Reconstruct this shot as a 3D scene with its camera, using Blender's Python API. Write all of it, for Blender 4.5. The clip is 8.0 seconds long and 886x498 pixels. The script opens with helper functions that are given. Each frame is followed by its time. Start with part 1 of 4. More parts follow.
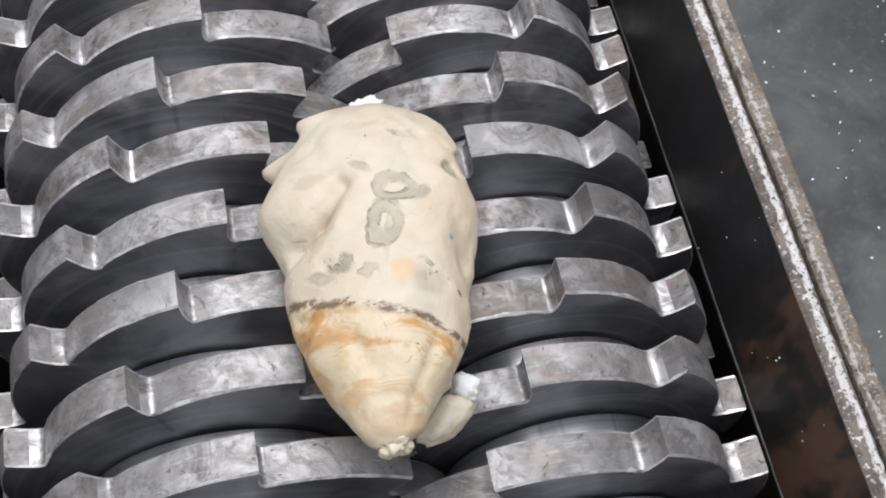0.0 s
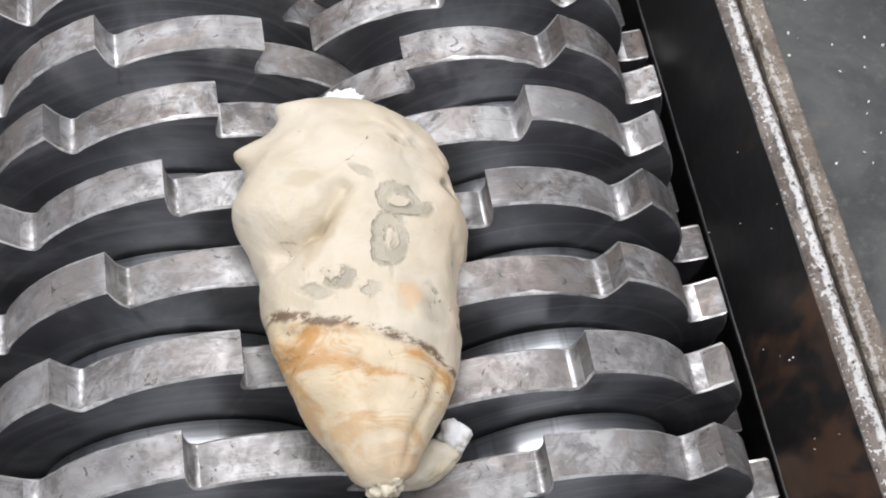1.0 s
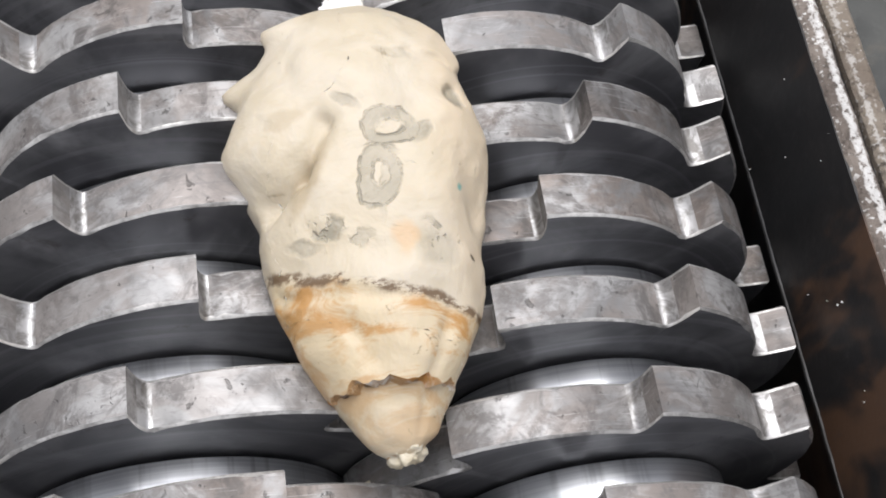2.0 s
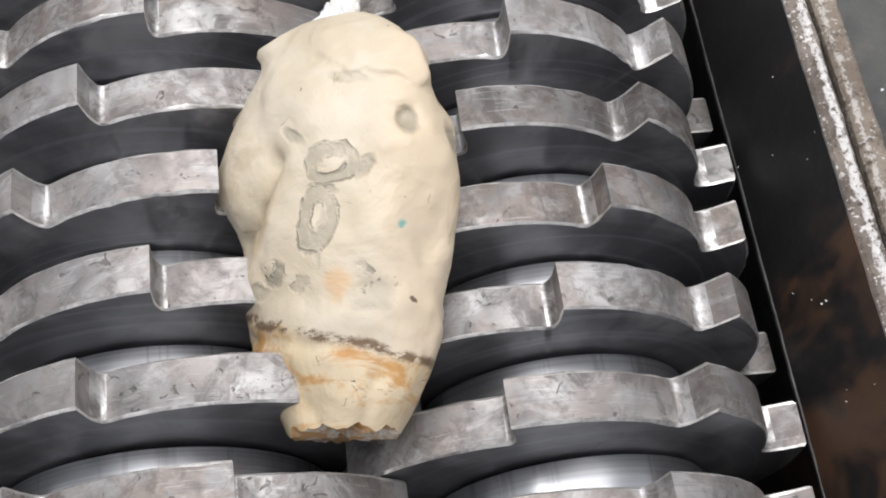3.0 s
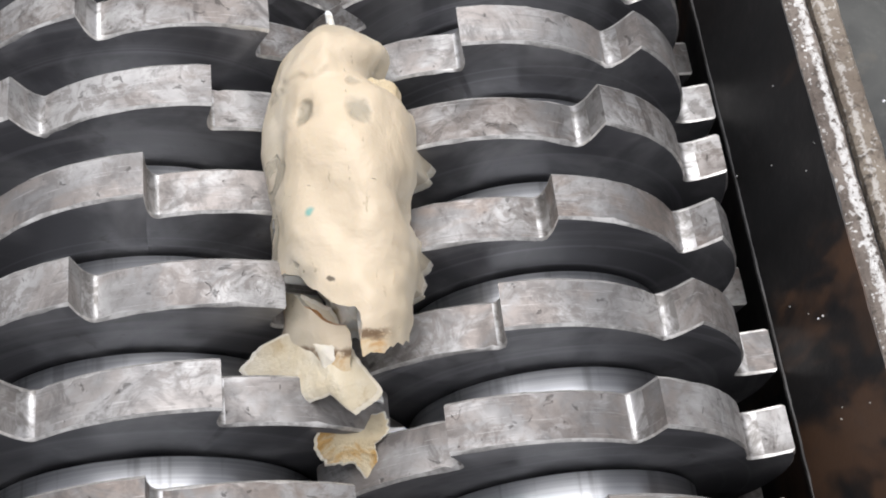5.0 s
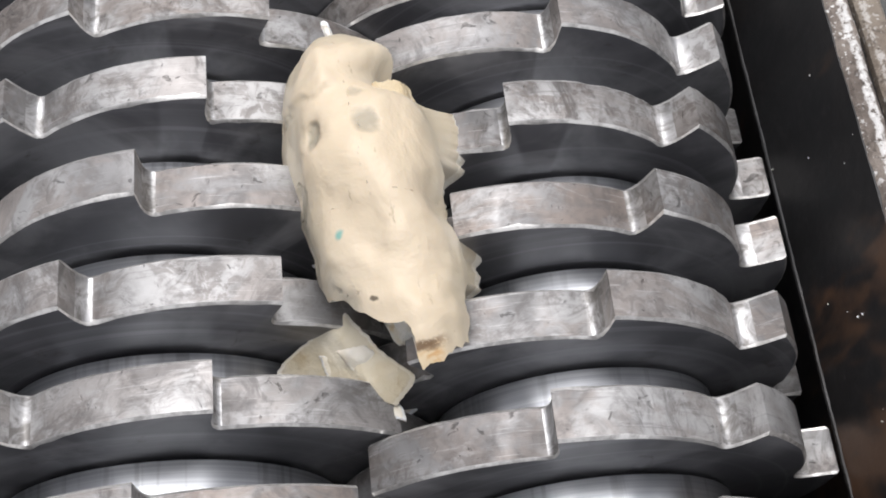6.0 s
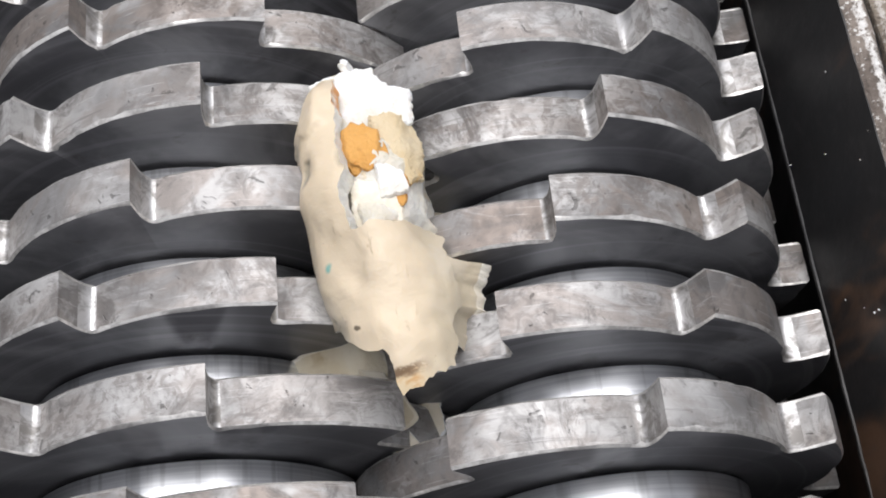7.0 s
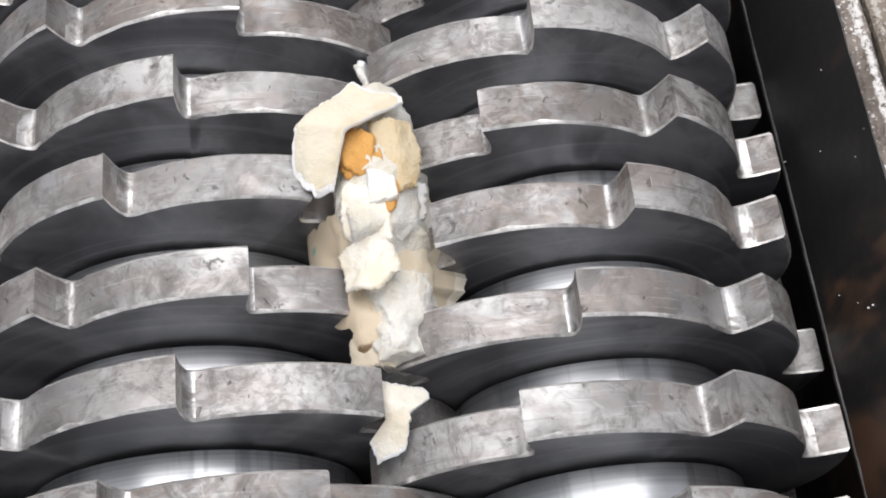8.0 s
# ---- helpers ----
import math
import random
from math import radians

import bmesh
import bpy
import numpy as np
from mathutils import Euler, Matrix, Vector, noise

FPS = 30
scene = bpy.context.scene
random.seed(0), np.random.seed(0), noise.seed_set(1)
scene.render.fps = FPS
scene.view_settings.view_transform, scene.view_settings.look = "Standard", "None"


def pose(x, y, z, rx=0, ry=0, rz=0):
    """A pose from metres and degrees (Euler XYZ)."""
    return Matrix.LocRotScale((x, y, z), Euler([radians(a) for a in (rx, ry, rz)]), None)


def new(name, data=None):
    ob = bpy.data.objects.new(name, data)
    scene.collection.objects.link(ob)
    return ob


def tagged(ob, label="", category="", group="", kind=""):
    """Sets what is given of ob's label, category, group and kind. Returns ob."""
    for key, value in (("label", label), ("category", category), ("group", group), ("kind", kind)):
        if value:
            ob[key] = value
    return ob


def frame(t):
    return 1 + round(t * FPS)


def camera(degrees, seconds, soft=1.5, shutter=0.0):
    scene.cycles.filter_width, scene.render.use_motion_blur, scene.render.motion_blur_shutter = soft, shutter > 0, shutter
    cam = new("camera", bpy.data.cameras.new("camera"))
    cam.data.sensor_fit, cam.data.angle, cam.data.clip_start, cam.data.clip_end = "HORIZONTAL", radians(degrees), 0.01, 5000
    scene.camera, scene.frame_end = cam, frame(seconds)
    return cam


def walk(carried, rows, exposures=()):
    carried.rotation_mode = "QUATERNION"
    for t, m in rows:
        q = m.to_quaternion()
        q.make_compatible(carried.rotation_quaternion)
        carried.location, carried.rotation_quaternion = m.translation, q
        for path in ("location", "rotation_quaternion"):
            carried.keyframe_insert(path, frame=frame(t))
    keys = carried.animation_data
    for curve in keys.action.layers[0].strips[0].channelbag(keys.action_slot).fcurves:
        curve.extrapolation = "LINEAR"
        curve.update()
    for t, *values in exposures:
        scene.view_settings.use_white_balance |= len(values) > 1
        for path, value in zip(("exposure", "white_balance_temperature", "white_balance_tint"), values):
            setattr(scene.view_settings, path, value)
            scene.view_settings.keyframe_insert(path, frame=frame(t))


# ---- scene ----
cam = camera(38.80, 8.0, soft=1.9)
walk(cam, [
    (0.0, pose(-0.0286, -0.3701, 1.2602, 29.74, 0.24, -11.16)),
    (0.5, pose(-0.0251, -0.3595, 1.2613, 29.29, 0.08, -10.76)),
    (1.0, pose(0.0038, -0.3014, 1.1869, 27.48, -0.15, -9.59)),
    (1.5, pose(0.0059, -0.2920, 1.0879, 26.51, 0.01, -8.72)),
    (3.0, pose(0.0257, -0.3016, 1.0730, 26.54, -0.06, -7.34)),
    (3.5, pose(0.0398, -0.2904, 1.0784, 25.89, 0.34, -6.91)),
    (4.0, pose(0.0304, -0.2988, 1.0711, 26.56, 0.02, -6.89)),
    (4.5, pose(0.0357, -0.2909, 1.0761, 26.17, -0.12, -6.71)),
    (6.0, pose(0.0557, -0.2677, 1.0407, 25.75, 1.65, -5.94)),
    (6.5, pose(0.0627, -0.2669, 1.0545, 25.98, 3.14, -5.90)),
    (7.0, pose(0.0714, -0.2666, 1.0566, 25.25, 3.45, -5.83)),
    (7.5, pose(0.0559, -0.2676, 1.0589, 25.11, 2.68, -5.85)),
    (8.0, pose(0.0539, -0.2707, 1.0633, 25.09, 2.39, -5.88)),
], exposures=[(0.0, -0.04, 6200, 10), (1.0, 0.02, 6250, 10), (3.0, 0.05, 6440, 10), (6.0, 0.09, 6380, 10), (8.0, 0.09, 6450, 10)])

# ---- light ----
world = bpy.data.worlds.new("workshop_air")
scene.world = world
world.use_nodes = True
world.node_tree.nodes["Background"].inputs[0].default_value = (0.97, 0.96, 1.0, 1)
world.node_tree.nodes["Background"].inputs[1].default_value = 0.64


def ceiling_lamp(x, y, z, sx, sy, watts):
    lamp = bpy.data.lights.new("ceiling_lamp", "AREA")
    lamp.shape, lamp.size, lamp.size_y, lamp.energy = "RECTANGLE", sx, sy, watts
    lamp.color = (1.0, 0.965, 0.95)
    ob = new("ceiling_lamp", lamp)
    ob.location = (x, y, z)
    return ob


ceiling_lamp(0.10, 1.0, 2.7, 2.9, 2.2, 92)

# ---- materials ----


class Nodes:
    """Short hand for a node tree."""

    def __init__(self, name):
        self.mat = bpy.data.materials.new(name)
        self.mat.use_nodes = True
        self.t = self.mat.node_tree
        self.bsdf = self.t.nodes["Principled BSDF"]
        self.tc = self.t.nodes.new("ShaderNodeTexCoord")
        self.obj = self.tc.outputs["Object"]

    def put(self, socket, value):
        if hasattr(value, "links"):
            self.t.links.new(value, socket)
        elif isinstance(value, (tuple, list)) and len(value) == 3 and socket.type == "RGBA":
            socket.default_value = (*value, 1)
        else:
            socket.default_value = value

    def set(self, **kw):
        names = {"colour": "Base Color", "rough": "Roughness", "metal": "Metallic", "normal": "Normal", "coat": "Coat Weight", "spec": "Specular IOR Level",
                 "sss": "Subsurface Weight", "coat_rough": "Coat Roughness"}
        for k, v in kw.items():
            self.put(self.bsdf.inputs[names[k]], v)

    def math(self, op, a, b=0.0, clamp=False):
        n = self.t.nodes.new("ShaderNodeMath")
        n.operation, n.use_clamp = op, clamp
        self.put(n.inputs[0], a)
        self.put(n.inputs[1], b)
        return n.outputs[0]

    def noise(self, vec, scale, detail=4.0, rough=0.55, distortion=0.0):
        n = self.t.nodes.new("ShaderNodeTexNoise")
        self.put(n.inputs["Vector"], vec)
        n.inputs["Scale"].default_value, n.inputs["Detail"].default_value = scale, detail
        n.inputs["Roughness"].default_value, n.inputs["Distortion"].default_value = rough, distortion
        return n.outputs["Fac"]

    def voronoi(self, vec, scale, feature="F1"):
        n = self.t.nodes.new("ShaderNodeTexVoronoi")
        n.feature = feature
        self.put(n.inputs["Vector"], vec)
        n.inputs["Scale"].default_value = scale
        return n.outputs["Distance"]

    def band(self, value, lo, hi, out0=0.0, out1=1.0):
        n = self.t.nodes.new("ShaderNodeMapRange")
        n.interpolation_type = "SMOOTHSTEP"
        self.put(n.inputs[0], value)
        for k, v in zip((1, 2, 3, 4), (lo, hi, out0, out1)):
            n.inputs[k].default_value = v
        return n.outputs[0]

    def mix(self, fac, a, b):
        n = self.t.nodes.new("ShaderNodeMix")
        n.data_type = "RGBA"
        self.put(n.inputs[0], fac)
        self.put(n.inputs[6], a)
        self.put(n.inputs[7], b)
        return n.outputs[2]

    def shift(self, vec, scale=(1, 1, 1), loc=(0, 0, 0), rot=(0, 0, 0)):
        n = self.t.nodes.new("ShaderNodeMapping")
        self.put(n.inputs[0], vec)
        n.inputs["Location"].default_value = loc
        n.inputs["Rotation"].default_value = [radians(a) for a in rot]
        n.inputs["Scale"].default_value = scale
        return n.outputs[0]

    def split(self, vec):
        n = self.t.nodes.new("ShaderNodeSeparateXYZ")
        self.put(n.inputs[0], vec)
        return n.outputs

    def vmath(self, op, a, b=(0, 0, 0)):
        n = self.t.nodes.new("ShaderNodeVectorMath")
        n.operation = op
        self.put(n.inputs[0], a)
        self.put(n.inputs[1], b)
        return n.outputs[1] if op == "LENGTH" else n.outputs[0]

    def each(self):
        """Object coordinates moved by a random amount for each object."""
        info = self.t.nodes.new("ShaderNodeObjectInfo")
        n = self.t.nodes.new("ShaderNodeVectorMath")
        n.operation = "MULTIPLY_ADD"
        self.put(n.inputs[0], info.outputs["Random"])
        n.inputs[1].default_value = (7.3, 3.1, 5.7)
        self.put(n.inputs[2], self.obj)
        return n.outputs[0], info.outputs["Random"]

    def bump(self, height, strength=0.3, distance=0.002):
        n = self.t.nodes.new("ShaderNodeBump")
        self.put(n.inputs["Height"], height)
        n.inputs["Strength"].default_value, n.inputs["Distance"].default_value = strength, distance
        return n.outputs[0]


def steel_material():
    n = Nodes("worn_ground_steel")
    vec, rnd = n.each()
    large = n.noise(vec, 9, 3, 0.5, 0.4)
    mid = n.noise(vec, 48, 5, 0.65, 0.8)
    fine = n.noise(n.shift(vec, (1, 6, 1)), 160, 4)
    base = n.mix(n.band(large, 0.36, 0.62), (0.185, 0.182, 0.182), (0.44, 0.436, 0.432))
    # brown oil film in broad patches, stronger on some discs
    film = n.band(n.noise(n.shift(vec, (1, 1.4, 1), loc=(3, 1, 2)), 13, 5, 0.62, 1.0), 0.42, 0.58)
    base = n.mix(n.math("MULTIPLY", film, n.band(rnd, 0.0, 1.0, 0.4, 0.92)), base, (0.215, 0.172, 0.145))
    # wiped pale patches with hard borders
    wiped = n.band(n.noise(n.shift(vec, (1, 1.8, 1), loc=(9, 4, 1)), 16, 5, 0.62, 1.2), 0.53, 0.64)
    base = n.mix(n.math("MULTIPLY", wiped, 0.28), base, (0.56, 0.565, 0.57))
    base = n.mix(n.math("MULTIPLY", n.band(mid, 0.48, 0.70), 0.5), base, (0.15, 0.142, 0.135))
    smudge = n.band(n.noise(n.shift(vec, loc=(1, 7, 3)), 20, 6, 0.75, 1.2), 0.49, 0.64)
    base = n.mix(n.math("MULTIPLY", smudge, 0.75), base, (0.085, 0.075, 0.07))
    mottle = n.math("MULTIPLY", n.band(n.noise(n.shift(vec, loc=(5, 2, 8)), 75, 5, 0.7, 0.9), 0.47, 0.60), n.band(n.noise(vec, 12, 3), 0.40, 0.60))
    base = n.mix(n.math("MULTIPLY", mottle, 0.6), base, (0.12, 0.098, 0.085))
    streak = n.band(n.noise(n.shift(vec, (0.5, 8, 0.5), loc=(2, 8, 5), rot=(0, -30, -9)), 22, 4, 0.7), 0.58, 0.70)
    base = n.mix(n.math("MULTIPLY", streak, 0.5), base, (0.11, 0.10, 0.098))
    scratch = n.band(n.noise(n.shift(vec, (0.6, 14, 0.6), rot=(0, 25, 12)), 45, 3), 0.63, 0.7)
    base = n.mix(n.math("MULTIPLY", scratch, 0.25), base, (0.72, 0.72, 0.72))
    base = n.mix(n.band(n.math("FRACT", n.math("MULTIPLY", rnd, 7.0)), 0.0, 1.0, 0.0, 0.2), base, (0.58, 0.58, 0.585))
    pit = n.band(n.noise(vec, 75, 3, 0.6, 0.8), 0.64, 0.71)
    base = n.mix(n.math("MULTIPLY", pit, 0.55), base, (0.05, 0.046, 0.042))
    rough = n.math("ADD", n.band(mid, 0.3, 0.75, 0.44, 0.64), n.math("MULTIPLY", fine, 0.08))
    height = n.math("ADD", n.math("MULTIPLY", mid, 0.5), n.math("SUBTRACT", n.math("MULTIPLY", fine, 0.25), pit))
    n.set(colour=base, metal=0.62, rough=rough, normal=n.bump(height, 0.45, 0.0014))
    return n.mat


def heel_material():
    """Brighter metal for the hollow of each hook; the highlight there is in its colour."""
    n = Nodes("heel_highlight_steel")
    vec, rnd = n.each()
    wear = n.noise(vec, 40, 5, 0.7, 0.8)
    base = n.mix(n.band(wear, 0.40, 0.62), (0.55, 0.55, 0.555), (0.24, 0.23, 0.22))
    n.set(colour=base, metal=0.85, rough=n.band(wear, 0.35, 0.65, 0.40, 0.58), normal=n.bump(wear, 0.35, 0.001))
    return n.mat


def edge_material():
    # worn chamfers; the bright tone also carries their edge highlights
    n = Nodes("bright_worn_edge")
    vec, rnd = n.each()
    wear = n.noise(vec, 60, 4, 0.7)
    n.set(colour=n.mix(n.band(wear, 0.35, 0.62), (0.42, 0.41, 0.40), (0.76, 0.75, 0.73)), metal=0.7, rough=n.band(wear, 0.3, 0.7, 0.55, 0.3), normal=n.bump(wear, 0.4, 0.001))
    return n.mat


def side_material():
    """Oil-dark cutter flanks with faint turned rings; sheen bands are in the ring colour."""
    n = Nodes("oily_black_steel")
    vec, rnd = n.each()
    x, y, z = n.split(n.obj)
    radius = n.math("SQRT", n.math("ADD", n.math("MULTIPLY", x, x), n.math("MULTIPLY", z, z)))
    comb = n.t.nodes.new("ShaderNodeCombineXYZ")
    n.put(comb.inputs[0], n.math("MULTIPLY", radius, 3.0))
    n.put(comb.inputs[1], rnd)
    rings = n.noise(comb.outputs[0], 26, 3, 0.6)
    cloud = n.noise(vec, 11, 4, 0.6, 0.5)
    base = n.mix(n.band(cloud, 0.4, 0.7), (0.122, 0.122, 0.132), (0.285, 0.285, 0.295))
    base = n.mix(n.math("MULTIPLY", n.band(rings, 0.50, 0.66), 0.42), base, (0.34, 0.34, 0.36))
    base = n.mix(n.math("MULTIPLY", n.band(n.noise(vec, 27, 4, 0.7, 1.0), 0.6, 0.75), 0.5), base, (0.06, 0.045, 0.035))
    n.set(colour=base, metal=0.35, rough=n.band(cloud, 0.3, 0.7, 0.33, 0.5), normal=n.bump(rings, 0.15, 0.001))
    return n.mat


def collar_material():
    n = Nodes("polished_collar_steel")
    vec, rnd = n.each()
    x, y, z = n.split(n.obj)
    comb = n.t.nodes.new("ShaderNodeCombineXYZ")
    n.put(comb.inputs[0], n.math("MULTIPLY", y, 1.0))
    n.put(comb.inputs[1], rnd)
    rings = n.noise(comb.outputs[0], 330, 3, 0.6)
    streak = n.noise(n.shift(vec, (1, 0.05, 1)), 70, 3, 0.6)
    cloud = n.noise(vec, 20, 3)
    base = n.mix(n.band(rings, 0.35, 0.7), (0.72, 0.74, 0.78), (0.92, 0.94, 0.97))
    base = n.mix(n.math("MULTIPLY", n.band(streak, 0.52, 0.66), 0.3), base, (0.12, 0.12, 0.13))
    turned = n.t.nodes.new("ShaderNodeTangent")
    turned.direction_type, turned.axis = "RADIAL", "Y"
    n.put(n.bsdf.inputs["Tangent"], turned.outputs[0])
    n.bsdf.inputs["Anisotropic"].default_value = 0.8
    n.bsdf.inputs["Anisotropic Rotation"].default_value = 0.25
    n.set(colour=base, metal=0.92, rough=n.band(cloud, 0.3, 0.7, 0.30, 0.44), normal=n.bump(streak, 0.08, 0.0006))
    return n.mat


def plate_material(name, dark, light, rust, rust_at, rough=(0.35, 0.6), specks=0.0, metal=0.3, foot=0.0):
    n = Nodes(name)
    cloud = n.noise(n.obj, 7, 5, 0.65, 0.4)
    grain = n.noise(n.obj, 90, 4, 0.7)
    base = n.mix(n.band(cloud, 0.35, 0.7), dark, light)
    spread = n.noise(n.shift(n.obj, (1, 1, 0.45)), 8.5, 4, 0.6, 0.6)
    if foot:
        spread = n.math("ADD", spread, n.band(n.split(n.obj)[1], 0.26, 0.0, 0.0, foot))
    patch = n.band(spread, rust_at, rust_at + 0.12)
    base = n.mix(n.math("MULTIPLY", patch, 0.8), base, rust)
    base = n.mix(n.math("MULTIPLY", n.band(grain, 0.5, 0.75), 0.35), base, (light[0] * 1.8, light[1] * 1.8, light[2] * 1.8))
    if specks:
        crumb = n.band(n.voronoi(n.obj, 55), 0.11, 0.06)
        rare = n.band(n.noise(n.obj, 38, 2), 0.56, 0.6)
        base = n.mix(n.math("MULTIPLY", n.math("MULTIPLY", crumb, rare), specks), base, (0.55, 0.55, 0.52))
    n.set(colour=base, metal=metal, rough=n.band(cloud, 0.3, 0.7, rough[1], rough[0]), normal=n.bump(grain, 0.25, 0.001))
    return n.mat


def rail_material(name, dark, light, ridge, width, glint):
    """Rusty bar, crusted, with glints painted pale in a stripe that wanders along its ridge."""
    n = Nodes(name)
    x, y, z = n.split(n.obj)
    grit = n.noise(n.obj, 190, 5, 0.75)
    cloud = n.noise(n.obj, 22, 4, 0.6)
    chip = n.noise(n.obj, 75, 4, 0.7, 0.6)
    base = n.mix(n.band(cloud, 0.35, 0.65), dark, light)
    base = n.mix(n.math("MULTIPLY", n.band(chip, 0.53, 0.66), 0.75), base, (0.075, 0.06, 0.05))
    base = n.mix(n.math("MULTIPLY", n.band(grit, 0.56, 0.68), 0.7), base, (0.03, 0.025, 0.02))
    wander = n.math("MULTIPLY", n.math("SUBTRACT", n.noise(n.shift(n.obj, (0, 1, 0)), 7, 3, 0.6), 0.5), 0.016)
    d = n.math("ABSOLUTE", n.math("SUBTRACT", n.math("SUBTRACT", x, ridge), wander))
    # stripe of painted glint, broken up by the chips
    worn = n.band(n.math("ADD", d, n.math("MULTIPLY", n.math("SUBTRACT", chip, 0.5), 0.012)), width, width * 0.35)
    spark = n.math("MULTIPLY", n.band(n.noise(n.obj, 240, 2, 0.5), 0.60, 0.64), n.band(cloud, 0.36, 0.56))
    shine = n.math("MAXIMUM", n.math("MULTIPLY", worn, n.band(grit, 0.60, 0.48)), spark)
    shine = n.math("MULTIPLY", shine, glint)
    base = n.mix(shine, base, (0.93, 0.92, 0.90))
    n.set(colour=base, metal=n.math("MULTIPLY", shine, 0.35), rough=n.band(shine, 0, 1, 0.62, 0.2), normal=n.bump(n.math("ADD", grit, chip), 0.9, 0.0045))
    return n.mat


def skin_material():
    """Cream rubber skin with grey moulded marks, a teal dot and an orange-brown stain."""
    n = Nodes("cream_rubber_skin")
    x, y, z = n.split(n.obj)
    wob = n.t.nodes.new("ShaderNodeTexNoise")
    n.put(wob.inputs["Vector"], n.obj)
    wob.inputs["Scale"].default_value = 38
    wob.inputs["Detail"].default_value = 4
    bent = n.t.nodes.new("ShaderNodeTexNoise")
    n.put(bent.inputs["Vector"], n.shift(n.obj, loc=(0.21, 0.13, 0.4)))
    bent.inputs["Scale"].default_value, bent.inputs["Detail"].default_value = 30, 2
    off = n.vmath("SCALE", n.vmath("SUBTRACT", wob.outputs["Color"], (0.5, 0.5, 0.5)))
    off.node.inputs["Scale"].default_value = 0.017
    vec = n.vmath("ADD", n.obj, off)
    front = n.band(z, -0.005, 0.02)
    cloud = n.noise(n.obj, 16, 4, 0.6, 0.4)
    fine = n.noise(n.obj, 120, 4, 0.65)
    base = n.mix(n.band(cloud, 0.38, 0.66), (0.545, 0.475, 0.355), (0.60, 0.537, 0.43))
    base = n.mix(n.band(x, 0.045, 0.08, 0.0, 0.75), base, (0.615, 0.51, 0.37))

    def spot(cx, cy, cz, rx, ry, rz=1e3, turn=0.0):
        p = n.vmath("SUBTRACT", vec, (cx, cy, cz))
        p = n.shift(n.shift(p, rot=(0, 0, turn)), (1 / rx, 1 / ry, 1 / rz))
        return n.band(n.vmath("LENGTH", p), 1.0, 0.45)

    bend = n.vmath("ADD", vec, n.vmath("SCALE", n.vmath("SUBTRACT", bent.outputs["Color"], (0.5, 0.5, 0.5))))
    bend.node.inputs[1].links[0].from_node.inputs["Scale"].default_value = 0.016

    def loop(cx, cy, rx, ry, width):
        """A moulded loop: an uneven olive band between two thin dark lines."""
        p = n.shift(bend, (1 / rx, 1 / ry, 0), (-cx / rx, -cy / ry, 0))
        d = n.math("ABSOLUTE", n.math("SUBTRACT", n.vmath("LENGTH", p), 1.0))
        lines = n.math("MULTIPLY", n.band(n.math("ABSOLUTE", n.math("SUBTRACT", d, width)), 0.17, 0.03), n.band(n.noise(n.obj, 60, 3), 0.38, 0.6))
        return n.math("MULTIPLY", n.math("MAXIMUM", n.band(d, width * 1.3, width * 0.6, 0.0, 0.66), lines), front)

    def also(m, more, amount=1.0):
        return n.math("MAXIMUM", m, n.math("MULTIPLY", more, amount) if amount != 1.0 else more)

    grey = (0.27, 0.25, 0.195)
    marks = loop(0.027, 0.056, 0.0150, 0.0115, 0.40)
    marks = also(marks, loop(0.014, 0.015, 0.0120, 0.0180, 0.42))
    marks = also(marks, n.math("MULTIPLY", spot(-0.006, 0.080, 0.065, 0.006, 0.018, 0.06, -34), front), 0.55)
    marks = also(marks, n.math("MULTIPLY", spot(0.050, 0.050, 0.055, 0.016, 0.007, 0.06, -40), front), 0.75)
    marks = also(marks, n.math("MULTIPLY", spot(0.020, 0.036, 0.06, 0.012, 0.006, 0.06, 20), front), 0.7)
    marks = also(marks, n.math("MULTIPLY", spot(-0.030, -0.020, 0.05, 0.020, 0.012, 0.05, 14), n.band(n.noise(n.obj, 70, 3), 0.46, 0.56)), 0.9)
    marks = also(marks, n.math("MULTIPLY", spot(-0.050, -0.030, 0.045, 0.018, 0.008, 0.05, 12), front), 0.7)
    marks = also(marks, n.math("MULTIPLY", spot(-0.004, -0.032, 0.055, 0.012, 0.009, 0.05), n.band(n.noise(n.obj, 80, 3), 0.48, 0.58)), 0.6)
    marks = also(marks, spot(0.050, -0.046, 0.042, 0.022, 0.020, 0.03), 0.42)
    marks = also(marks, n.math("MULTIPLY", spot(0.053, -0.040, 0.042, 0.022, 0.022, 0.03), n.band(n.noise(n.obj, 75, 4, 0.6), 0.52, 0.62)), 0.85)
    marks = also(marks, spot(0.078, 0.086, 0.033, 0.012, 0.015, 0.014), 0.85)
    marks = also(marks, spot(0.095, 0.080, -0.004, 0.02, 0.016, 0.012), 0.75)
    marks = also(marks, spot(0.082, 0.110, -0.004, 0.02, 0.009, 0.008), 0.5)
    marks = also(marks, spot(0.036, 0.125, 0.049, 0.024, 0.006, 0.02, 20), 0.4)
    marks = also(marks, spot(-0.069, 0.078, 0.036, 0.012, 0.016, 0.02), 0.45)
    marks = also(marks, spot(-0.066, -0.080, 0.018, 0.016, 0.010, 0.02), 0.6)
    marks = also(marks, spot(0.016, 0.001, 0.058, 0.005, 0.03, 0.012, 10), 0.35)
    marks = n.math("MULTIPLY", marks, n.band(n.noise(n.obj, 50, 3, 0.6, 0.4), 0.30, 0.60, 0.62, 1.0))
    base = n.mix(n.math("MULTIPLY", marks, 0.92), base, grey)
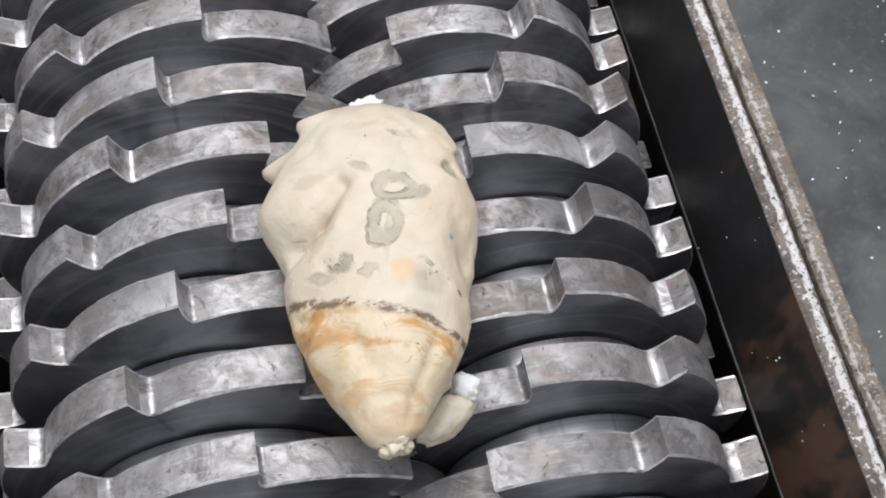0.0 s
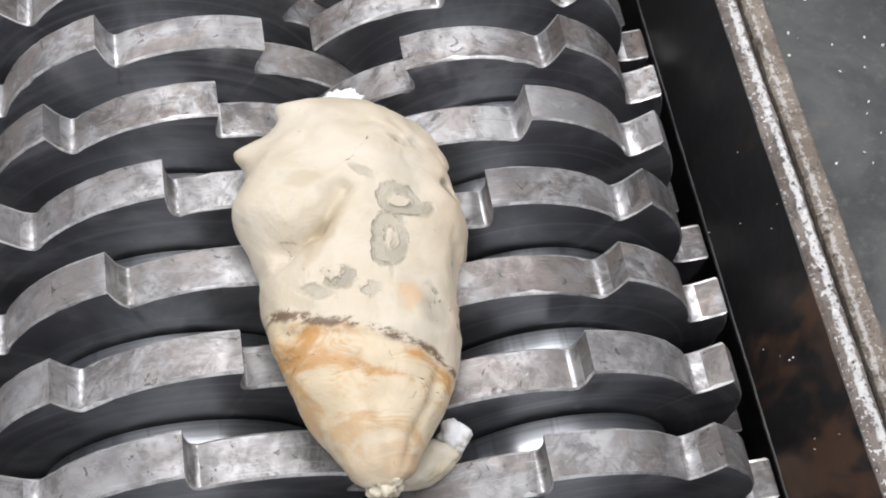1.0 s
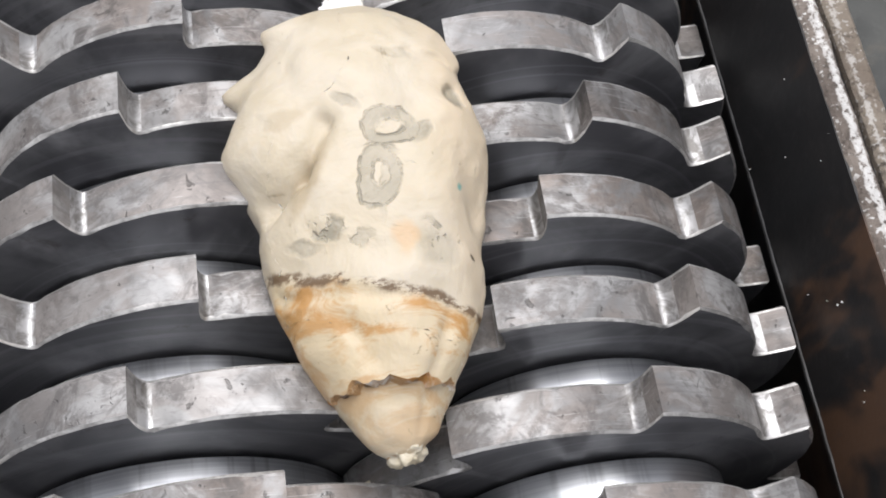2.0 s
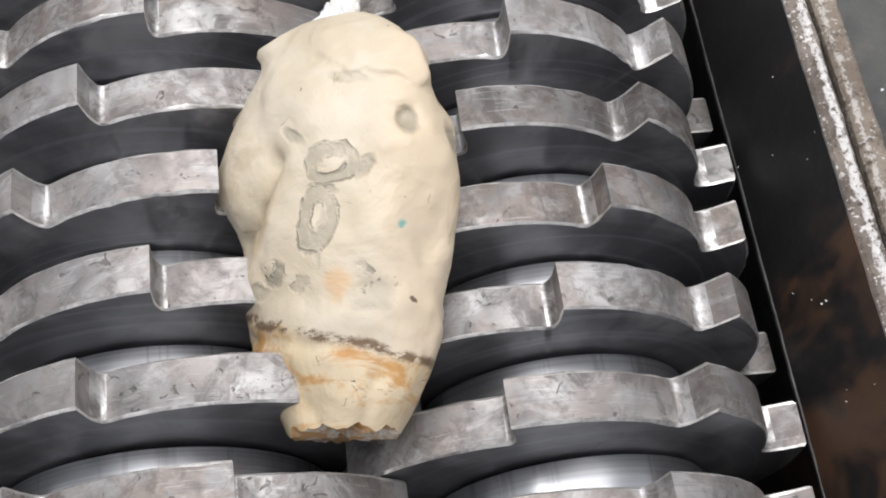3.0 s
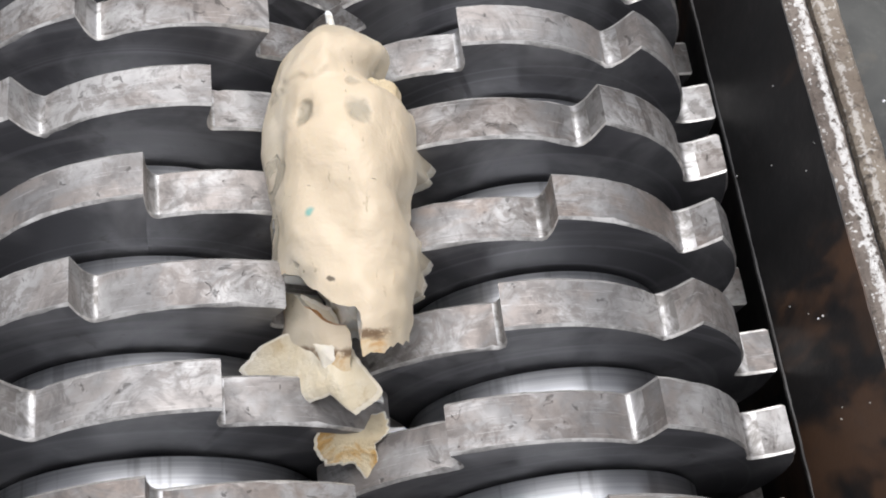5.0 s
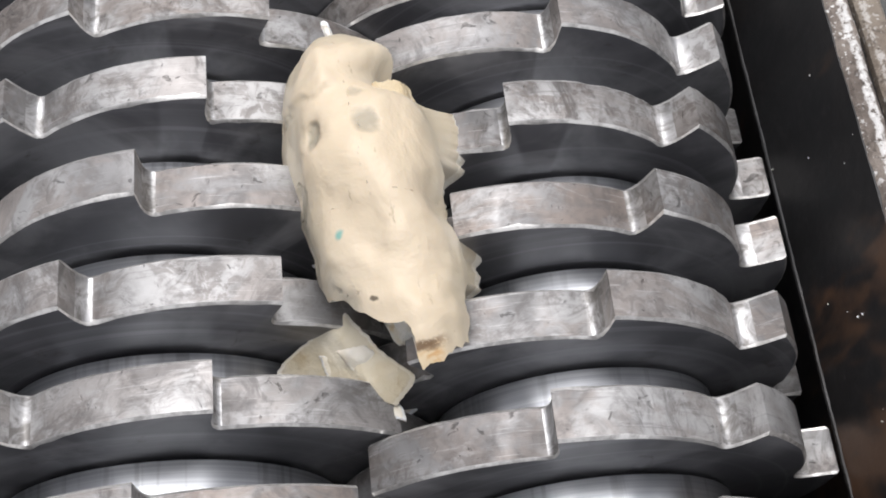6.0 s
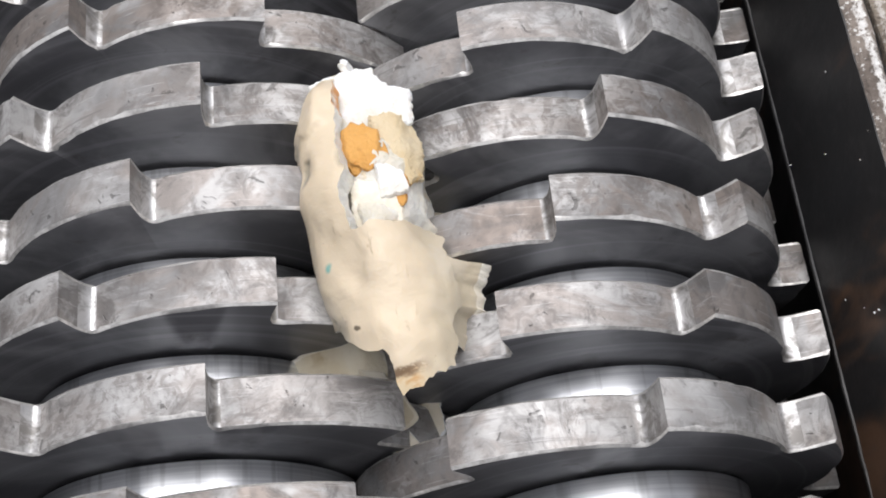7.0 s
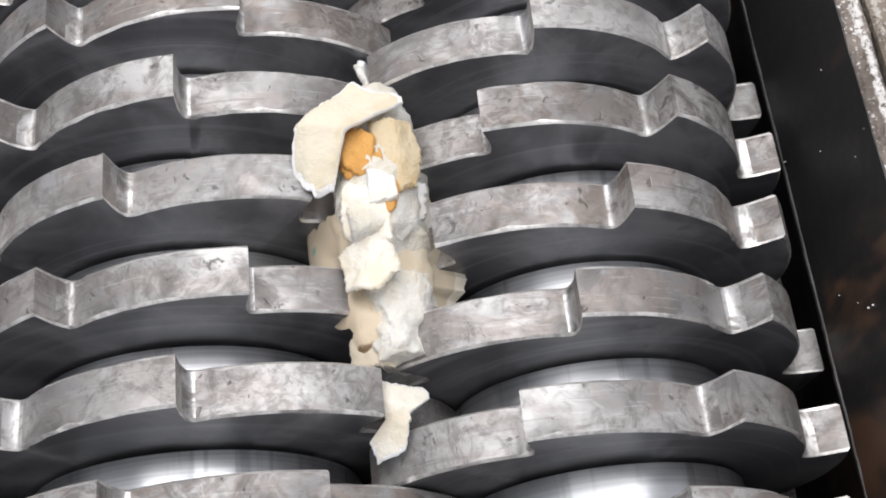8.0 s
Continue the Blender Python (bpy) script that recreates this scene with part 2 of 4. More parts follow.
    smear = n.math("MAXIMUM", spot(-0.042, 0.024, 0.05, 0.013, 0.042, 0.06, 30), n.math("MULTIPLY", spot(-0.055, 0.075, 0.05, 0.02, 0.012, 0.05), 0.6))
    base = n.mix(n.math("MULTIPLY", n.math("MULTIPLY", smear, front), 0.75), base, (0.42, 0.34, 0.225))
    base = n.mix(n.math("MULTIPLY", spot(0.026, -0.037, 0.05, 0.013, 0.016, 0.04), 0.5), base, (0.62, 0.38, 0.18))
    tip = n.math("ADD", n.math("ADD", y, n.math("MULTIPLY", n.math("MINIMUM", x, 0.075), 0.31)), n.math("MULTIPLY", n.math("SUBTRACT", n.noise(n.obj, 34, 5, 0.65), 0.5), 0.022))
    upper = n.band(z, -0.028, -0.008)
    below = n.math("MULTIPLY", n.math("MULTIPLY", n.band(tip, -0.066, -0.076), n.band(tip, -0.22, -0.13)), upper)
    base = n.mix(n.math("MULTIPLY", below, 0.32), base, (0.66, 0.50, 0.26))
    stain = n.math("MULTIPLY", below, n.band(n.noise(n.shift(n.obj, (0.75, 1.5, 1), rot=(0, 0, 24)), 27, 5, 0.65, 0.6), 0.445, 0.61))
    stain = n.math("MULTIPLY", stain, n.band(tip, -0.15, -0.08, 0.6, 1.0))
    base = n.mix(n.math("MULTIPLY", stain, 0.85), base, (0.46, 0.225, 0.05))
    line = n.math("MULTIPLY", n.band(n.math("ABSOLUTE", n.math("ADD", tip, 0.069)), 0.0065, 0.0015), n.math("MULTIPLY", upper, n.band(n.noise(n.shift(n.obj, (0.7, 1.4, 1)), 52, 5, 0.75), 0.42, 0.52)))
    line = n.math("MAXIMUM", line, n.math("MULTIPLY", below, n.band(n.noise(n.shift(n.obj, (1.0, 1.4, 1), rot=(0, 0, 35)), 40, 4, 0.7, 1.2), 0.63, 0.72)))
    base = n.mix(n.math("MULTIPLY", line, 0.85), base, (0.10, 0.048, 0.016))
    base = n.mix(n.math("MULTIPLY", spot(0.034, -0.134, -0.024, 0.02, 0.016, 0.02), 0.9), base, (0.22, 0.11, 0.03))
    teal = n.math("MAXIMUM", spot(0.0727, 0.0047, 0.0364, 0.0052, 0.0052, 0.0075), 0.0)
    base = n.mix(n.math("MULTIPLY", teal, 0.85), base, (0.10, 0.36, 0.33))
    base = n.mix(n.math("MULTIPLY", spot(0.0753, -0.0504, 0.0206, 0.0042, 0.0034, 0.0048), 0.9), base, (0.08, 0.06, 0.04))
    dirt = n.band(n.noise(n.shift(n.obj, (1, 0.35, 1)), 60, 4, 0.7), 0.655, 0.72)
    base = n.mix(n.math("MULTIPLY", dirt, 0.55), base, (0.30, 0.24, 0.15))
    height = n.math("ADD", n.math("MULTIPLY", cloud, 0.9), n.math("SUBTRACT", n.math("MULTIPLY", fine, 0.12), n.math("MULTIPLY", marks, 0.6)))
    n.set(colour=base, rough=n.band(cloud, 0.3, 0.7, 0.38, 0.52), sss=0.08, spec=0.45, normal=n.bump(height, 0.7, 0.006))
    n.bsdf.inputs["Subsurface Radius"].default_value = (0.012, 0.008, 0.004)
    return n.mat


def foam_material(name, white, tint, amount, soaked=False, relief=0.006):
    """Torn foam: white crumb with orange and cream parts."""
    n = Nodes(name)
    big = n.noise(n.obj, 21, 4, 0.6, 0.6)
    crumb = n.noise(n.obj, 150, 5, 0.75)
    base = n.mix(n.band(n.noise(n.obj, 30, 3), 0.4, 0.65), white, (white[0] * 0.91, white[1] * 0.87, white[2] * 0.79))
    base = n.mix(n.math("MULTIPLY", n.band(big, 0.56 - amount, 0.66 - amount), 0.9), base, tint)
    depth = n.math("ADD", n.split(n.obj)[1], n.math("MULTIPLY", n.math("SUBTRACT", big, 0.5), 0.05))
    soak = n.math("MULTIPLY", n.band(depth, -0.082, -0.094), n.band(n.noise(n.obj, 45, 4, 0.65), 0.36, 0.56)) if soaked else 0.0
    base = n.mix(n.math("MULTIPLY", soak, 0.85), base, (0.50, 0.25, 0.06))
    base = n.mix(n.math("MULTIPLY", n.band(crumb, 0.6, 0.75), 0.3), base, (0.42, 0.33, 0.2))
    n.set(colour=base, rough=0.7, sss=0.1, normal=n.bump(n.math("ADD", crumb, big), 0.9, relief))
    n.bsdf.inputs["Subsurface Radius"].default_value = (0.01, 0.008, 0.005)
    return n.mat


STEEL = steel_material()
EDGE = edge_material()
HEEL = heel_material()
DARK = side_material()
COLLAR = collar_material()
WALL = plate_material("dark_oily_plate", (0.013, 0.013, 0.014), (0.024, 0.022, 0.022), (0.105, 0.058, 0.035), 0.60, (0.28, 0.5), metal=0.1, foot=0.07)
PLATE = plate_material("dusty_grey_plate", (0.024, 0.026, 0.026), (0.064, 0.066, 0.062), (0.13, 0.11, 0.08), 0.62, (0.4, 0.6), specks=0.9, metal=0.2)
LIP = plate_material("dark_lip_glint", (0.03, 0.03, 0.032), (0.042, 0.041, 0.040), (0.016, 0.014, 0.013), 0.47, (0.3, 0.6), metal=0.3)
RAIL = rail_material("glinting_rusty_bar", (0.135, 0.11, 0.094), (0.26, 0.222, 0.192), 0.4215, 0.0050, 1.0)
RAIL_DULL = rail_material("dull_rusty_bar", (0.20, 0.162, 0.128), (0.31, 0.265, 0.215), 0.4400, 0.0030, 0.45)
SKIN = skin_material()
FOAM = foam_material("torn_white_foam", (0.84, 0.83, 0.79), (0.66, 0.27, 0.05), 0.0, soaked=True)
HEART = foam_material("foam_filling", (0.86, 0.85, 0.80), (0.70, 0.55, 0.32), 0.0, True)
ORANGE = foam_material("orange_foam", (0.78, 0.42, 0.12), (0.66, 0.27, 0.05), 0.02)
BEIGE = foam_material("beige_foam", (0.76, 0.64, 0.44), (0.70, 0.46, 0.18), -0.02)
SCRAP = foam_material("torn_cream_skin", (0.70, 0.645, 0.52), (0.50, 0.40, 0.25), -0.02, relief=0.0022)
CRUMB = foam_material("yellow_torn_foam", (0.76, 0.66, 0.47), (0.56, 0.33, 0.10), 0.06)
PALE = foam_material("pale_torn_skin", (0.80, 0.765, 0.68), (0.70, 0.62, 0.46), -0.05, relief=0.0022)
CHALK = foam_material("white_foam", (0.86, 0.875, 0.885), (0.82, 0.82, 0.79), 0.0, relief=0.0032)

# ---- cutter shafts ----
HALF_GAP = 0.1708
THICK = 0.040
PITCH = 0.0856


def part(name, bm, material, parent, label=""):
    me = bpy.data.meshes.new(name)
    bm.to_mesh(me)
    bm.free()
    for m in material if isinstance(material, (list, tuple)) else [material]:
        me.materials.append(m)
    ob = new(name, me)
    ob.parent = parent
    if label:
        tagged(ob, label)
    return ob


def tooth_profile(teeth, tip, valley, sign):
    """Outline of a hooked cutter; each hook leads against sign times the angle."""
    pts = []
    step = 2 * math.pi / teeth
    deep = tip - valley
    ramp = [(u, tip - deep * (0.35 * u ** 2 + 0.65 * u) * 1.02) for u in (0.0, 0.06, 0.14, 0.22, 0.3, 0.38, 0.46, 0.54, 0.62, 0.7, 0.78, 0.85)]
    heel = [(u, valley + h) for u, h in ((0.89, 0.0046), (0.92, 0.0035), (0.94, 0.0036), (0.954, 0.0048), (0.965, 0.0069), (0.975, 0.0100), (0.985, 0.0148), (0.992, 0.021))]
    for k in range(teeth):
        for u, r in ramp + heel:
            a = sign * (k + u) * step
            pts.append((r * math.sin(a), r * math.cos(a)))
    return pts


def disc_mesh(teeth, tip, valley, bore, sign, rng):
    pts = tooth_profile(teeth, tip, valley, sign)
    n = len(pts)
    bm = bmesh.new()
    loops = [[], [], [], []]
    for x, z in pts:
        r = math.hypot(x, z)
        for l, (y, side) in enumerate(((-THICK / 2, 1), (-THICK / 2, 0), (THICK / 2, 0), (THICK / 2, 1))):
            c = 0.0016 + 0.0010 * rng.random() + (0.0016 if rng.random() < 0.06 else 0)
            k = 1 - c / r if side else 1
            yy = y if side else y * (1 - c / (THICK / 2))
            loops[l].append(bm.verts.new((x * k, yy, z * k)))
    rings = [[bm.verts.new((bore * x / math.hypot(x, z), y, bore * z / math.hypot(x, z))) for x, z in pts] for y in (-THICK / 2, THICK / 2)]
    for i in range(n):
        j = (i + 1) % n
        for l in range(3):
            hollow = 13 <= i % 20 <= 17
            bm.faces.new((loops[l][i], loops[l][j], loops[l + 1][j], loops[l + 1][i])).material_index = (3 if hollow else 0) if l == 1 else 2
        for ring, loop in ((rings[0], loops[0]), (rings[1], loops[3])):
            bm.faces.new((ring[i], ring[j], loop[j], loop[i])).material_index = 1
    bmesh.ops.recalc_face_normals(bm, faces=bm.faces)
    for f in bm.faces:
        f.smooth = True
    return bm


def tube(radius, y0, y1, seg=96, bevel=0.001):
    bm = bmesh.new()
    loops = [[bm.verts.new((r * math.sin(2 * math.pi * i / seg), y, r * math.cos(2 * math.pi * i / seg))) for i in range(seg)]
             for y, r in ((y0, radius - bevel), (y0 + bevel, radius), (y1 - bevel, radius), (y1, radius - bevel))]
    for a, b in zip(loops, loops[1:]):
        for i in range(seg):
            bm.faces.new((a[i], a[(i + 1) % seg], b[(i + 1) % seg], b[i])).smooth = True
    bm.faces.new(loops[0])
    bm.faces.new(loops[-1])
    bmesh.ops.recalc_face_normals(bm, faces=bm.faces)
    return bm


def cutter_shaft(x, y_first, teeth, tip, valley, collar, phase, step, sign, label):
    shaft = new("cutter_shaft")
    tagged(shaft, label, "shredder shaft", "cutter shafts")
    shaft.location = (x, 0, 0)
    part("axle", tube(0.075, -0.45, 1.25), DARK, shaft, "dark oily steel axle")
    discs = []
    for v in range(3):
        rng = random.Random(40 * teeth + v)
        ob = part("cutter_disc", disc_mesh(teeth, tip, valley, 0.075, sign, rng), [STEEL, DARK, EDGE, HEEL], shaft, "hooked cutter disc, bright ground rim and oily black flanks")
        ob.data.set_sharp_from_angle(angle=radians(38))
        discs.append(ob)
    spacer = part("spacer_ring", tube(collar, -(PITCH - THICK) / 2, (PITCH - THICK) / 2 - 0.0035), COLLAR, shaft, "polished round steel spacer")
    for i, k in enumerate(range(-6, 8)):
        y = y_first + (4 - k) * PITCH
        if i < 3:
            ob = discs[i]
        else:
            ob = new("cutter_disc", discs[i % 3].data)
            ob.parent = shaft
            ob["label"] = discs[0]["label"]
        sp = spacer
        if i:
            sp = new("spacer_ring", spacer.data)
            sp.parent = shaft
            sp["label"] = spacer["label"]
        ob.location = (0, y, 0)
        ob.rotation_euler = (0, sign * radians(phase + (4 - k) * step), 0)
        sp.location = (0, y - PITCH / 2, 0)
    return shaft


shaft_r = cutter_shaft(HALF_GAP, 0.0, 8, 0.2078, 0.1690, 0.119, 14.71, 14.87, 1, "steel shaft of eight-toothed hook cutters, worn bright")
shaft_l = cutter_shaft(-HALF_GAP, 0.0432, 9, 0.2329, 0.1947, 0.139, -10.51, -13.42, -1, "steel shaft of nine-toothed hook cutters, worn bright")

# ---- chamber ----


def slab(outline, y0, y1, material, name, rows=1, rough=0.0, seed=0):
    """A long bar along y with the given closed outline in x and z; rough: uneven scale on its skin, in metres."""
    bm = bmesh.new()
    loops = []
    for j in range(rows + 1):
        y = y0 + (y1 - y0) * j / rows
        loop = []
        for x, z in outline:
            d = Vector((0, 0, 0))
            if rough:
                d = noise.noise_vector(Vector((x * 60, y * 90, z * 60 + seed))) * rough + noise.noise_vector(Vector((x * 20, y * 25, seed))) * rough
            loop.append(bm.verts.new((x + d.x, y, z + d.z)))
        loops.append(loop)
    n = len(outline)
    for a, b in zip(loops, loops[1:]):
        for i in range(n):
            bm.faces.new((a[i], a[(i + 1) % n], b[(i + 1) % n], b[i])).smooth = rows > 1
    bm.faces.new(loops[0])
    bm.faces.new(loops[-1])
    bmesh.ops.recalc_face_normals(bm, faces=bm.faces)
    ob = part(name, bm, material, None)
    ob.data.set_sharp_from_angle(angle=radians(40))
    return ob


def structure(ob, label):
    return tagged(ob, label, kind="structure")


def bar_outline(x0, x1, z0, z1, n=6, edge=0.003):
    pts = [(x0, z0), (x0, z1 - edge)]
    pts += [(x0 + edge + (x1 - x0 - 2 * edge) * i / n, z1) for i in range(n + 1)]
    return pts + [(x1, z1 - edge), (x1, z0)]


TOP = 0.190
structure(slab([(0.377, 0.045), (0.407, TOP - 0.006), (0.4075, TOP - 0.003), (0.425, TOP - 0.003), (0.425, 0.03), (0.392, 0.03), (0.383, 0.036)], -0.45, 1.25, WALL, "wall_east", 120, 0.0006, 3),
          "near-black oily hopper wall plate with brown rust")
# strip added in a paler tone for light caught on the wall's lower edge
structure(slab([(0.3752, 0.0455), (0.3762, 0.0475), (0.3778, 0.0480), (0.3790, 0.0405), (0.3765, 0.0415)], -0.45, 1.25, LIP, "trim_foot_glint", 260, 0.0004, 17),
          "thin added strip, paler for the light caught on the hopper wall's foot edge")
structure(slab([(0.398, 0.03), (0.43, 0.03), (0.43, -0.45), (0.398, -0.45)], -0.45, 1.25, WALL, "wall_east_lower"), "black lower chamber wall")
structure(slab(bar_outline(0.4085, 0.4285, TOP - 0.04, TOP, 6), -0.45, 1.25, RAIL, "trim_bar", 420, 0.0009, 11), "rusty glinting edge bar along the hopper wall")
structure(slab(bar_outline(0.4345, 0.456, TOP - 0.04, TOP - 0.002, 6), -0.45, 1.25, RAIL_DULL, "trim_bar_outer", 420, 0.0009, 23), "dull rusty outer edge bar")
structure(slab([(0.4285, TOP - 0.014), (0.4345, TOP - 0.014), (0.4345, TOP - 0.03), (0.4285, TOP - 0.03)], -0.45, 1.25, WALL, "trim_groove"), "dark groove between the bars")
structure(slab([(0.456, TOP - 0.008), (1.3, TOP - 0.008), (1.3, TOP - 0.04), (0.456, TOP - 0.04)], -0.45, 1.25, PLATE, "deck_east"), "dusty grey steel deck with pale crumbs")
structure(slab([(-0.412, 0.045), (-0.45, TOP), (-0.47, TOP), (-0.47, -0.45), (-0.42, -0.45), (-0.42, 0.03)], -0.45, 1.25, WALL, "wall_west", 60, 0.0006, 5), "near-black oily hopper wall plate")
structure(slab([(-0.47, TOP), (-1.3, TOP), (-1.3, TOP - 0.04), (-0.47, TOP - 0.04)], -0.45, 1.25, PLATE, "deck_west"), "dusty grey steel deck")


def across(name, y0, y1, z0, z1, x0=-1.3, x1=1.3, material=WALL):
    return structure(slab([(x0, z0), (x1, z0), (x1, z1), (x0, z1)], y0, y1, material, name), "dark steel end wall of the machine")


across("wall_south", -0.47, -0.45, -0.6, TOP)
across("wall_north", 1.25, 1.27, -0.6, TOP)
structure(slab([(-0.43, -0.45), (0.43, -0.45), (0.43, -0.47), (-0.43, -0.47)], -0.45, 1.25, WALL, "chute_floor"), "black chute floor under the cutters")
structure(slab([(-6, -1.2), (6, -1.2), (6, -1.25), (-6, -1.25)], -6, 6, PLATE, "floor"), "grey workshop floor")



def crumbs(name, count, seed, label, spread):
    """Scattered pale crumbs too many to count."""
    rng = random.Random(seed)
    bm = bmesh.new()
    for i in range(count):
        at, r = spread(rng)
        r *= rng.uniform(0.5, 1.6)
        ball = bmesh.ops.create_icosphere(bm, subdivisions=1, radius=1)
        turn = Euler((rng.random() * 3, rng.random() * 3, rng.random() * 3)).to_matrix()
        for v in ball["verts"]:
            p = Vector((v.co.x * r * rng.uniform(0.7, 1.6), v.co.y * r, v.co.z * r * 0.5)) * rng.uniform(0.8, 1.2)
            v.co = turn @ p + Vector(at)
    return tagged(part(name, bm, CHALK, None), label, "crumbs", kind="stuff")


crumbs("deck_crumbs", 130, 5, "pale foam crumbs scattered on the grey deck", lambda g: ((0.47 + 0.3 * g.random() ** 1.2, g.uniform(-0.05, 0.9), TOP - 0.0075), 0.0013))


def on_wall(g):
    u = g.random()
    return (0.3765 + 0.030 * u, g.uniform(-0.05, 0.7), 0.046 + 0.14 * u), 0.0008


crumbs("wall_crumbs", 15, 9, "pale crumbs caught on the dark hopper wall", on_wall)

# ---- foam lump ----
HALF = 0.183
PROFILE = ((-1.0, 0.10), (-0.95, 0.27), (-0.80, 0.46), (-0.61, 0.65), (-0.39, 0.79), (-0.17, 0.87), (0.05, 0.94), (0.32, 1.0), (0.55, 0.98), (0.70, 0.91), (0.82, 0.78), (0.91, 0.58), (0.97, 0.34), (1.0, 0.02))


def girth(s):
    for (a, ra), (b, rb) in zip(PROFILE, PROFILE[1:]):
        if s <= b:
            u = (s - a) / (b - a)
            return ra + (rb - ra) * u
    return PROFILE[-1][1]


def hump(a, s, a0, s0, wa, ws):
    d = (a - a0 + 180) % 360 - 180
    return math.exp(-(d / wa) ** 2 - ((s - s0) / ws) ** 2)


def groove(a, s, a0, s0, a1, s1, width):
    """1 on the line from (a0, s0) to (a1, s1), falling off over width; 100 degrees count as one unit of s."""
    px, py = (a - a0) / 100, s - s0
    dx, dy = (a1 - a0) / 100, s1 - s0
    u = min(max((px * dx + py * dy) / (dx * dx + dy * dy), 0), 1)
    return math.exp(-((px - u * dx) ** 2 + (py - u * dy) ** 2) / width ** 2)


def ease(v, lo, hi):
    u = min(max((v - lo) / (hi - lo), 0), 1)
    return u * u * (3 - 2 * u)


def lump_point(a, s, k=1.0):
    """Surface of the lump: a degrees round its long axis from the top, s from -1 (thin end) to 1; k scales towards the axis."""
    g = (girth(s - 0.02) + girth(s) + girth(s + 0.02)) / 3 if abs(s) < 0.97 else girth(s)
    b = (a + 180) % 360 - 180
    # shoulder bulge with the fold round its foot
    g *= 1 + 0.19 * hump(b, s, -70, 0.36, 34, 0.19) - 0.07 * hump(b, s, -72, 0.05, 34, 0.08) + 0.03 * hump(b, s, -85, -0.2, 30, 0.12)
    g *= 1 - 0.15 * groove(b, s, -62, 0.06, -33, 0.16, 0.05) - 0.14 * groove(b, s, -33, 0.16, -16, 0.34, 0.055) - 0.06 * groove(b, s, -16, 0.34, -36, 0.62, 0.07)
    # soft swellings and dents of the front
    g *= 1 - 0.035 * hump(b, s, 16, 0.10, 9, 0.12) - 0.035 * hump(b, s, 22, 0.28, 9, 0.1) + 0.05 * hump(b, s, 40, 0.15, 18, 0.3) + 0.04 * hump(b, s, 2, 0.55, 16, 0.16) - 0.04 * hump(b, s, 28, 0.5, 9, 0.2)
    g *= 1 - 0.05 * hump(b, s, -30, -0.13, 9, 0.05) - 0.04 * hump(b, s, 36, -0.24, 9, 0.07) + 0.03 * hump(b, s, 20, -0.36, 30, 0.12) - 0.05 * hump(b, s, 56, 0.46, 8, 0.06)
    # folds of the thin end
    g *= 1 - 0.06 * groove(b, s, -70, -0.33, 20, -0.45, 0.035) - 0.08 * groove(b, s, -20, -0.55, 12, -0.92, 0.05) + 0.06 * hump(b, s, 30, -0.72, 22, 0.16) - 0.07 * groove(b, s, 45, -0.56, 34, -0.9, 0.05)
    # a second layer of skin over the crown
    g *= 1 + 0.035 * ease(s - (0.76 - 0.10 * ease(b, 0, 27) - 0.04 * ease(b, 27, 63) + 0.03 * noise.noise(Vector((b * 0.11, 4.4, 0)))), 0, 0.02) * ease(b, -6, 2) * ease(b, 84, 70)
    g *= 1 + 0.20 * hump(b, s, -84, 0.70, 11, 0.06) + 0.40 * hump(b, s, -58, 0.91, 20, 0.05)
    g *= 1 + 0.05 * hump(b, s, 85, 0.30, 24, 0.16) - 0.06 * hump(b, s, 95, 0.60, 24, 0.12) + 0.08 * hump(b, s, 110, 0.05, 26, 0.16) - 0.06 * hump(b, s, 75, -0.05, 18, 0.12)
    g *= 1 - 0.42 * hump(b, s, 140, 0.68, 36, 0.07) - 0.16 * hump(b, s, 146, 0.10, 26, 0.10) + 0.08 * hump(b, s, 110, -0.45, 30, 0.25)
    r = radians(a)
    q = Vector((math.sin(r) * 1.5, s * 4.2, math.cos(r) * 1.5))
    g *= 1 + 0.030 * noise.noise(q) + 0.016 * noise.noise(q * 2.3)
    p = Vector((0.096 * g * math.sin(r), HALF * s * (1 + 0.12 * max(s, 0) ** 2), 0.063 * g * math.cos(r)))
    p += noise.noise_vector(p * 26) * 0.0035 + noise.noise_vector(p * 70) * 0.0012
    return Vector((p.x * k, p.y, p.z * k))


def jag(u, seed, size):
    """Torn edge: an uneven line."""
    return size * (noise.noise(Vector((u * 1.0, seed, 0.3))) + 0.6 * noise.noise(Vector((u * 2.7, seed, 1.7))) + 0.22 * noise.noise(Vector((u * 6.1, seed, 4.1))))


def cut_a(edge, s):
    lean = 62 * ease(s, 0.05, 0.7) if edge == -62 else 70 * ease(-s, 0.0, 0.5) if edge == 12 else 0
    return edge + lean + jag(s * 4.3, 1.1 if edge in (-210, 150) else edge * 0.37, 11)


def cut_s(edge, a):
    if abs(edge) > 0.99:
        return edge
    a = (a + 90) % 360 - 90
    return edge + jag(a / 22, edge * 9.1, 0.034) - (0.12 * math.cos(radians(a - 50)) - 0.04 if edge == -0.53 else 0)


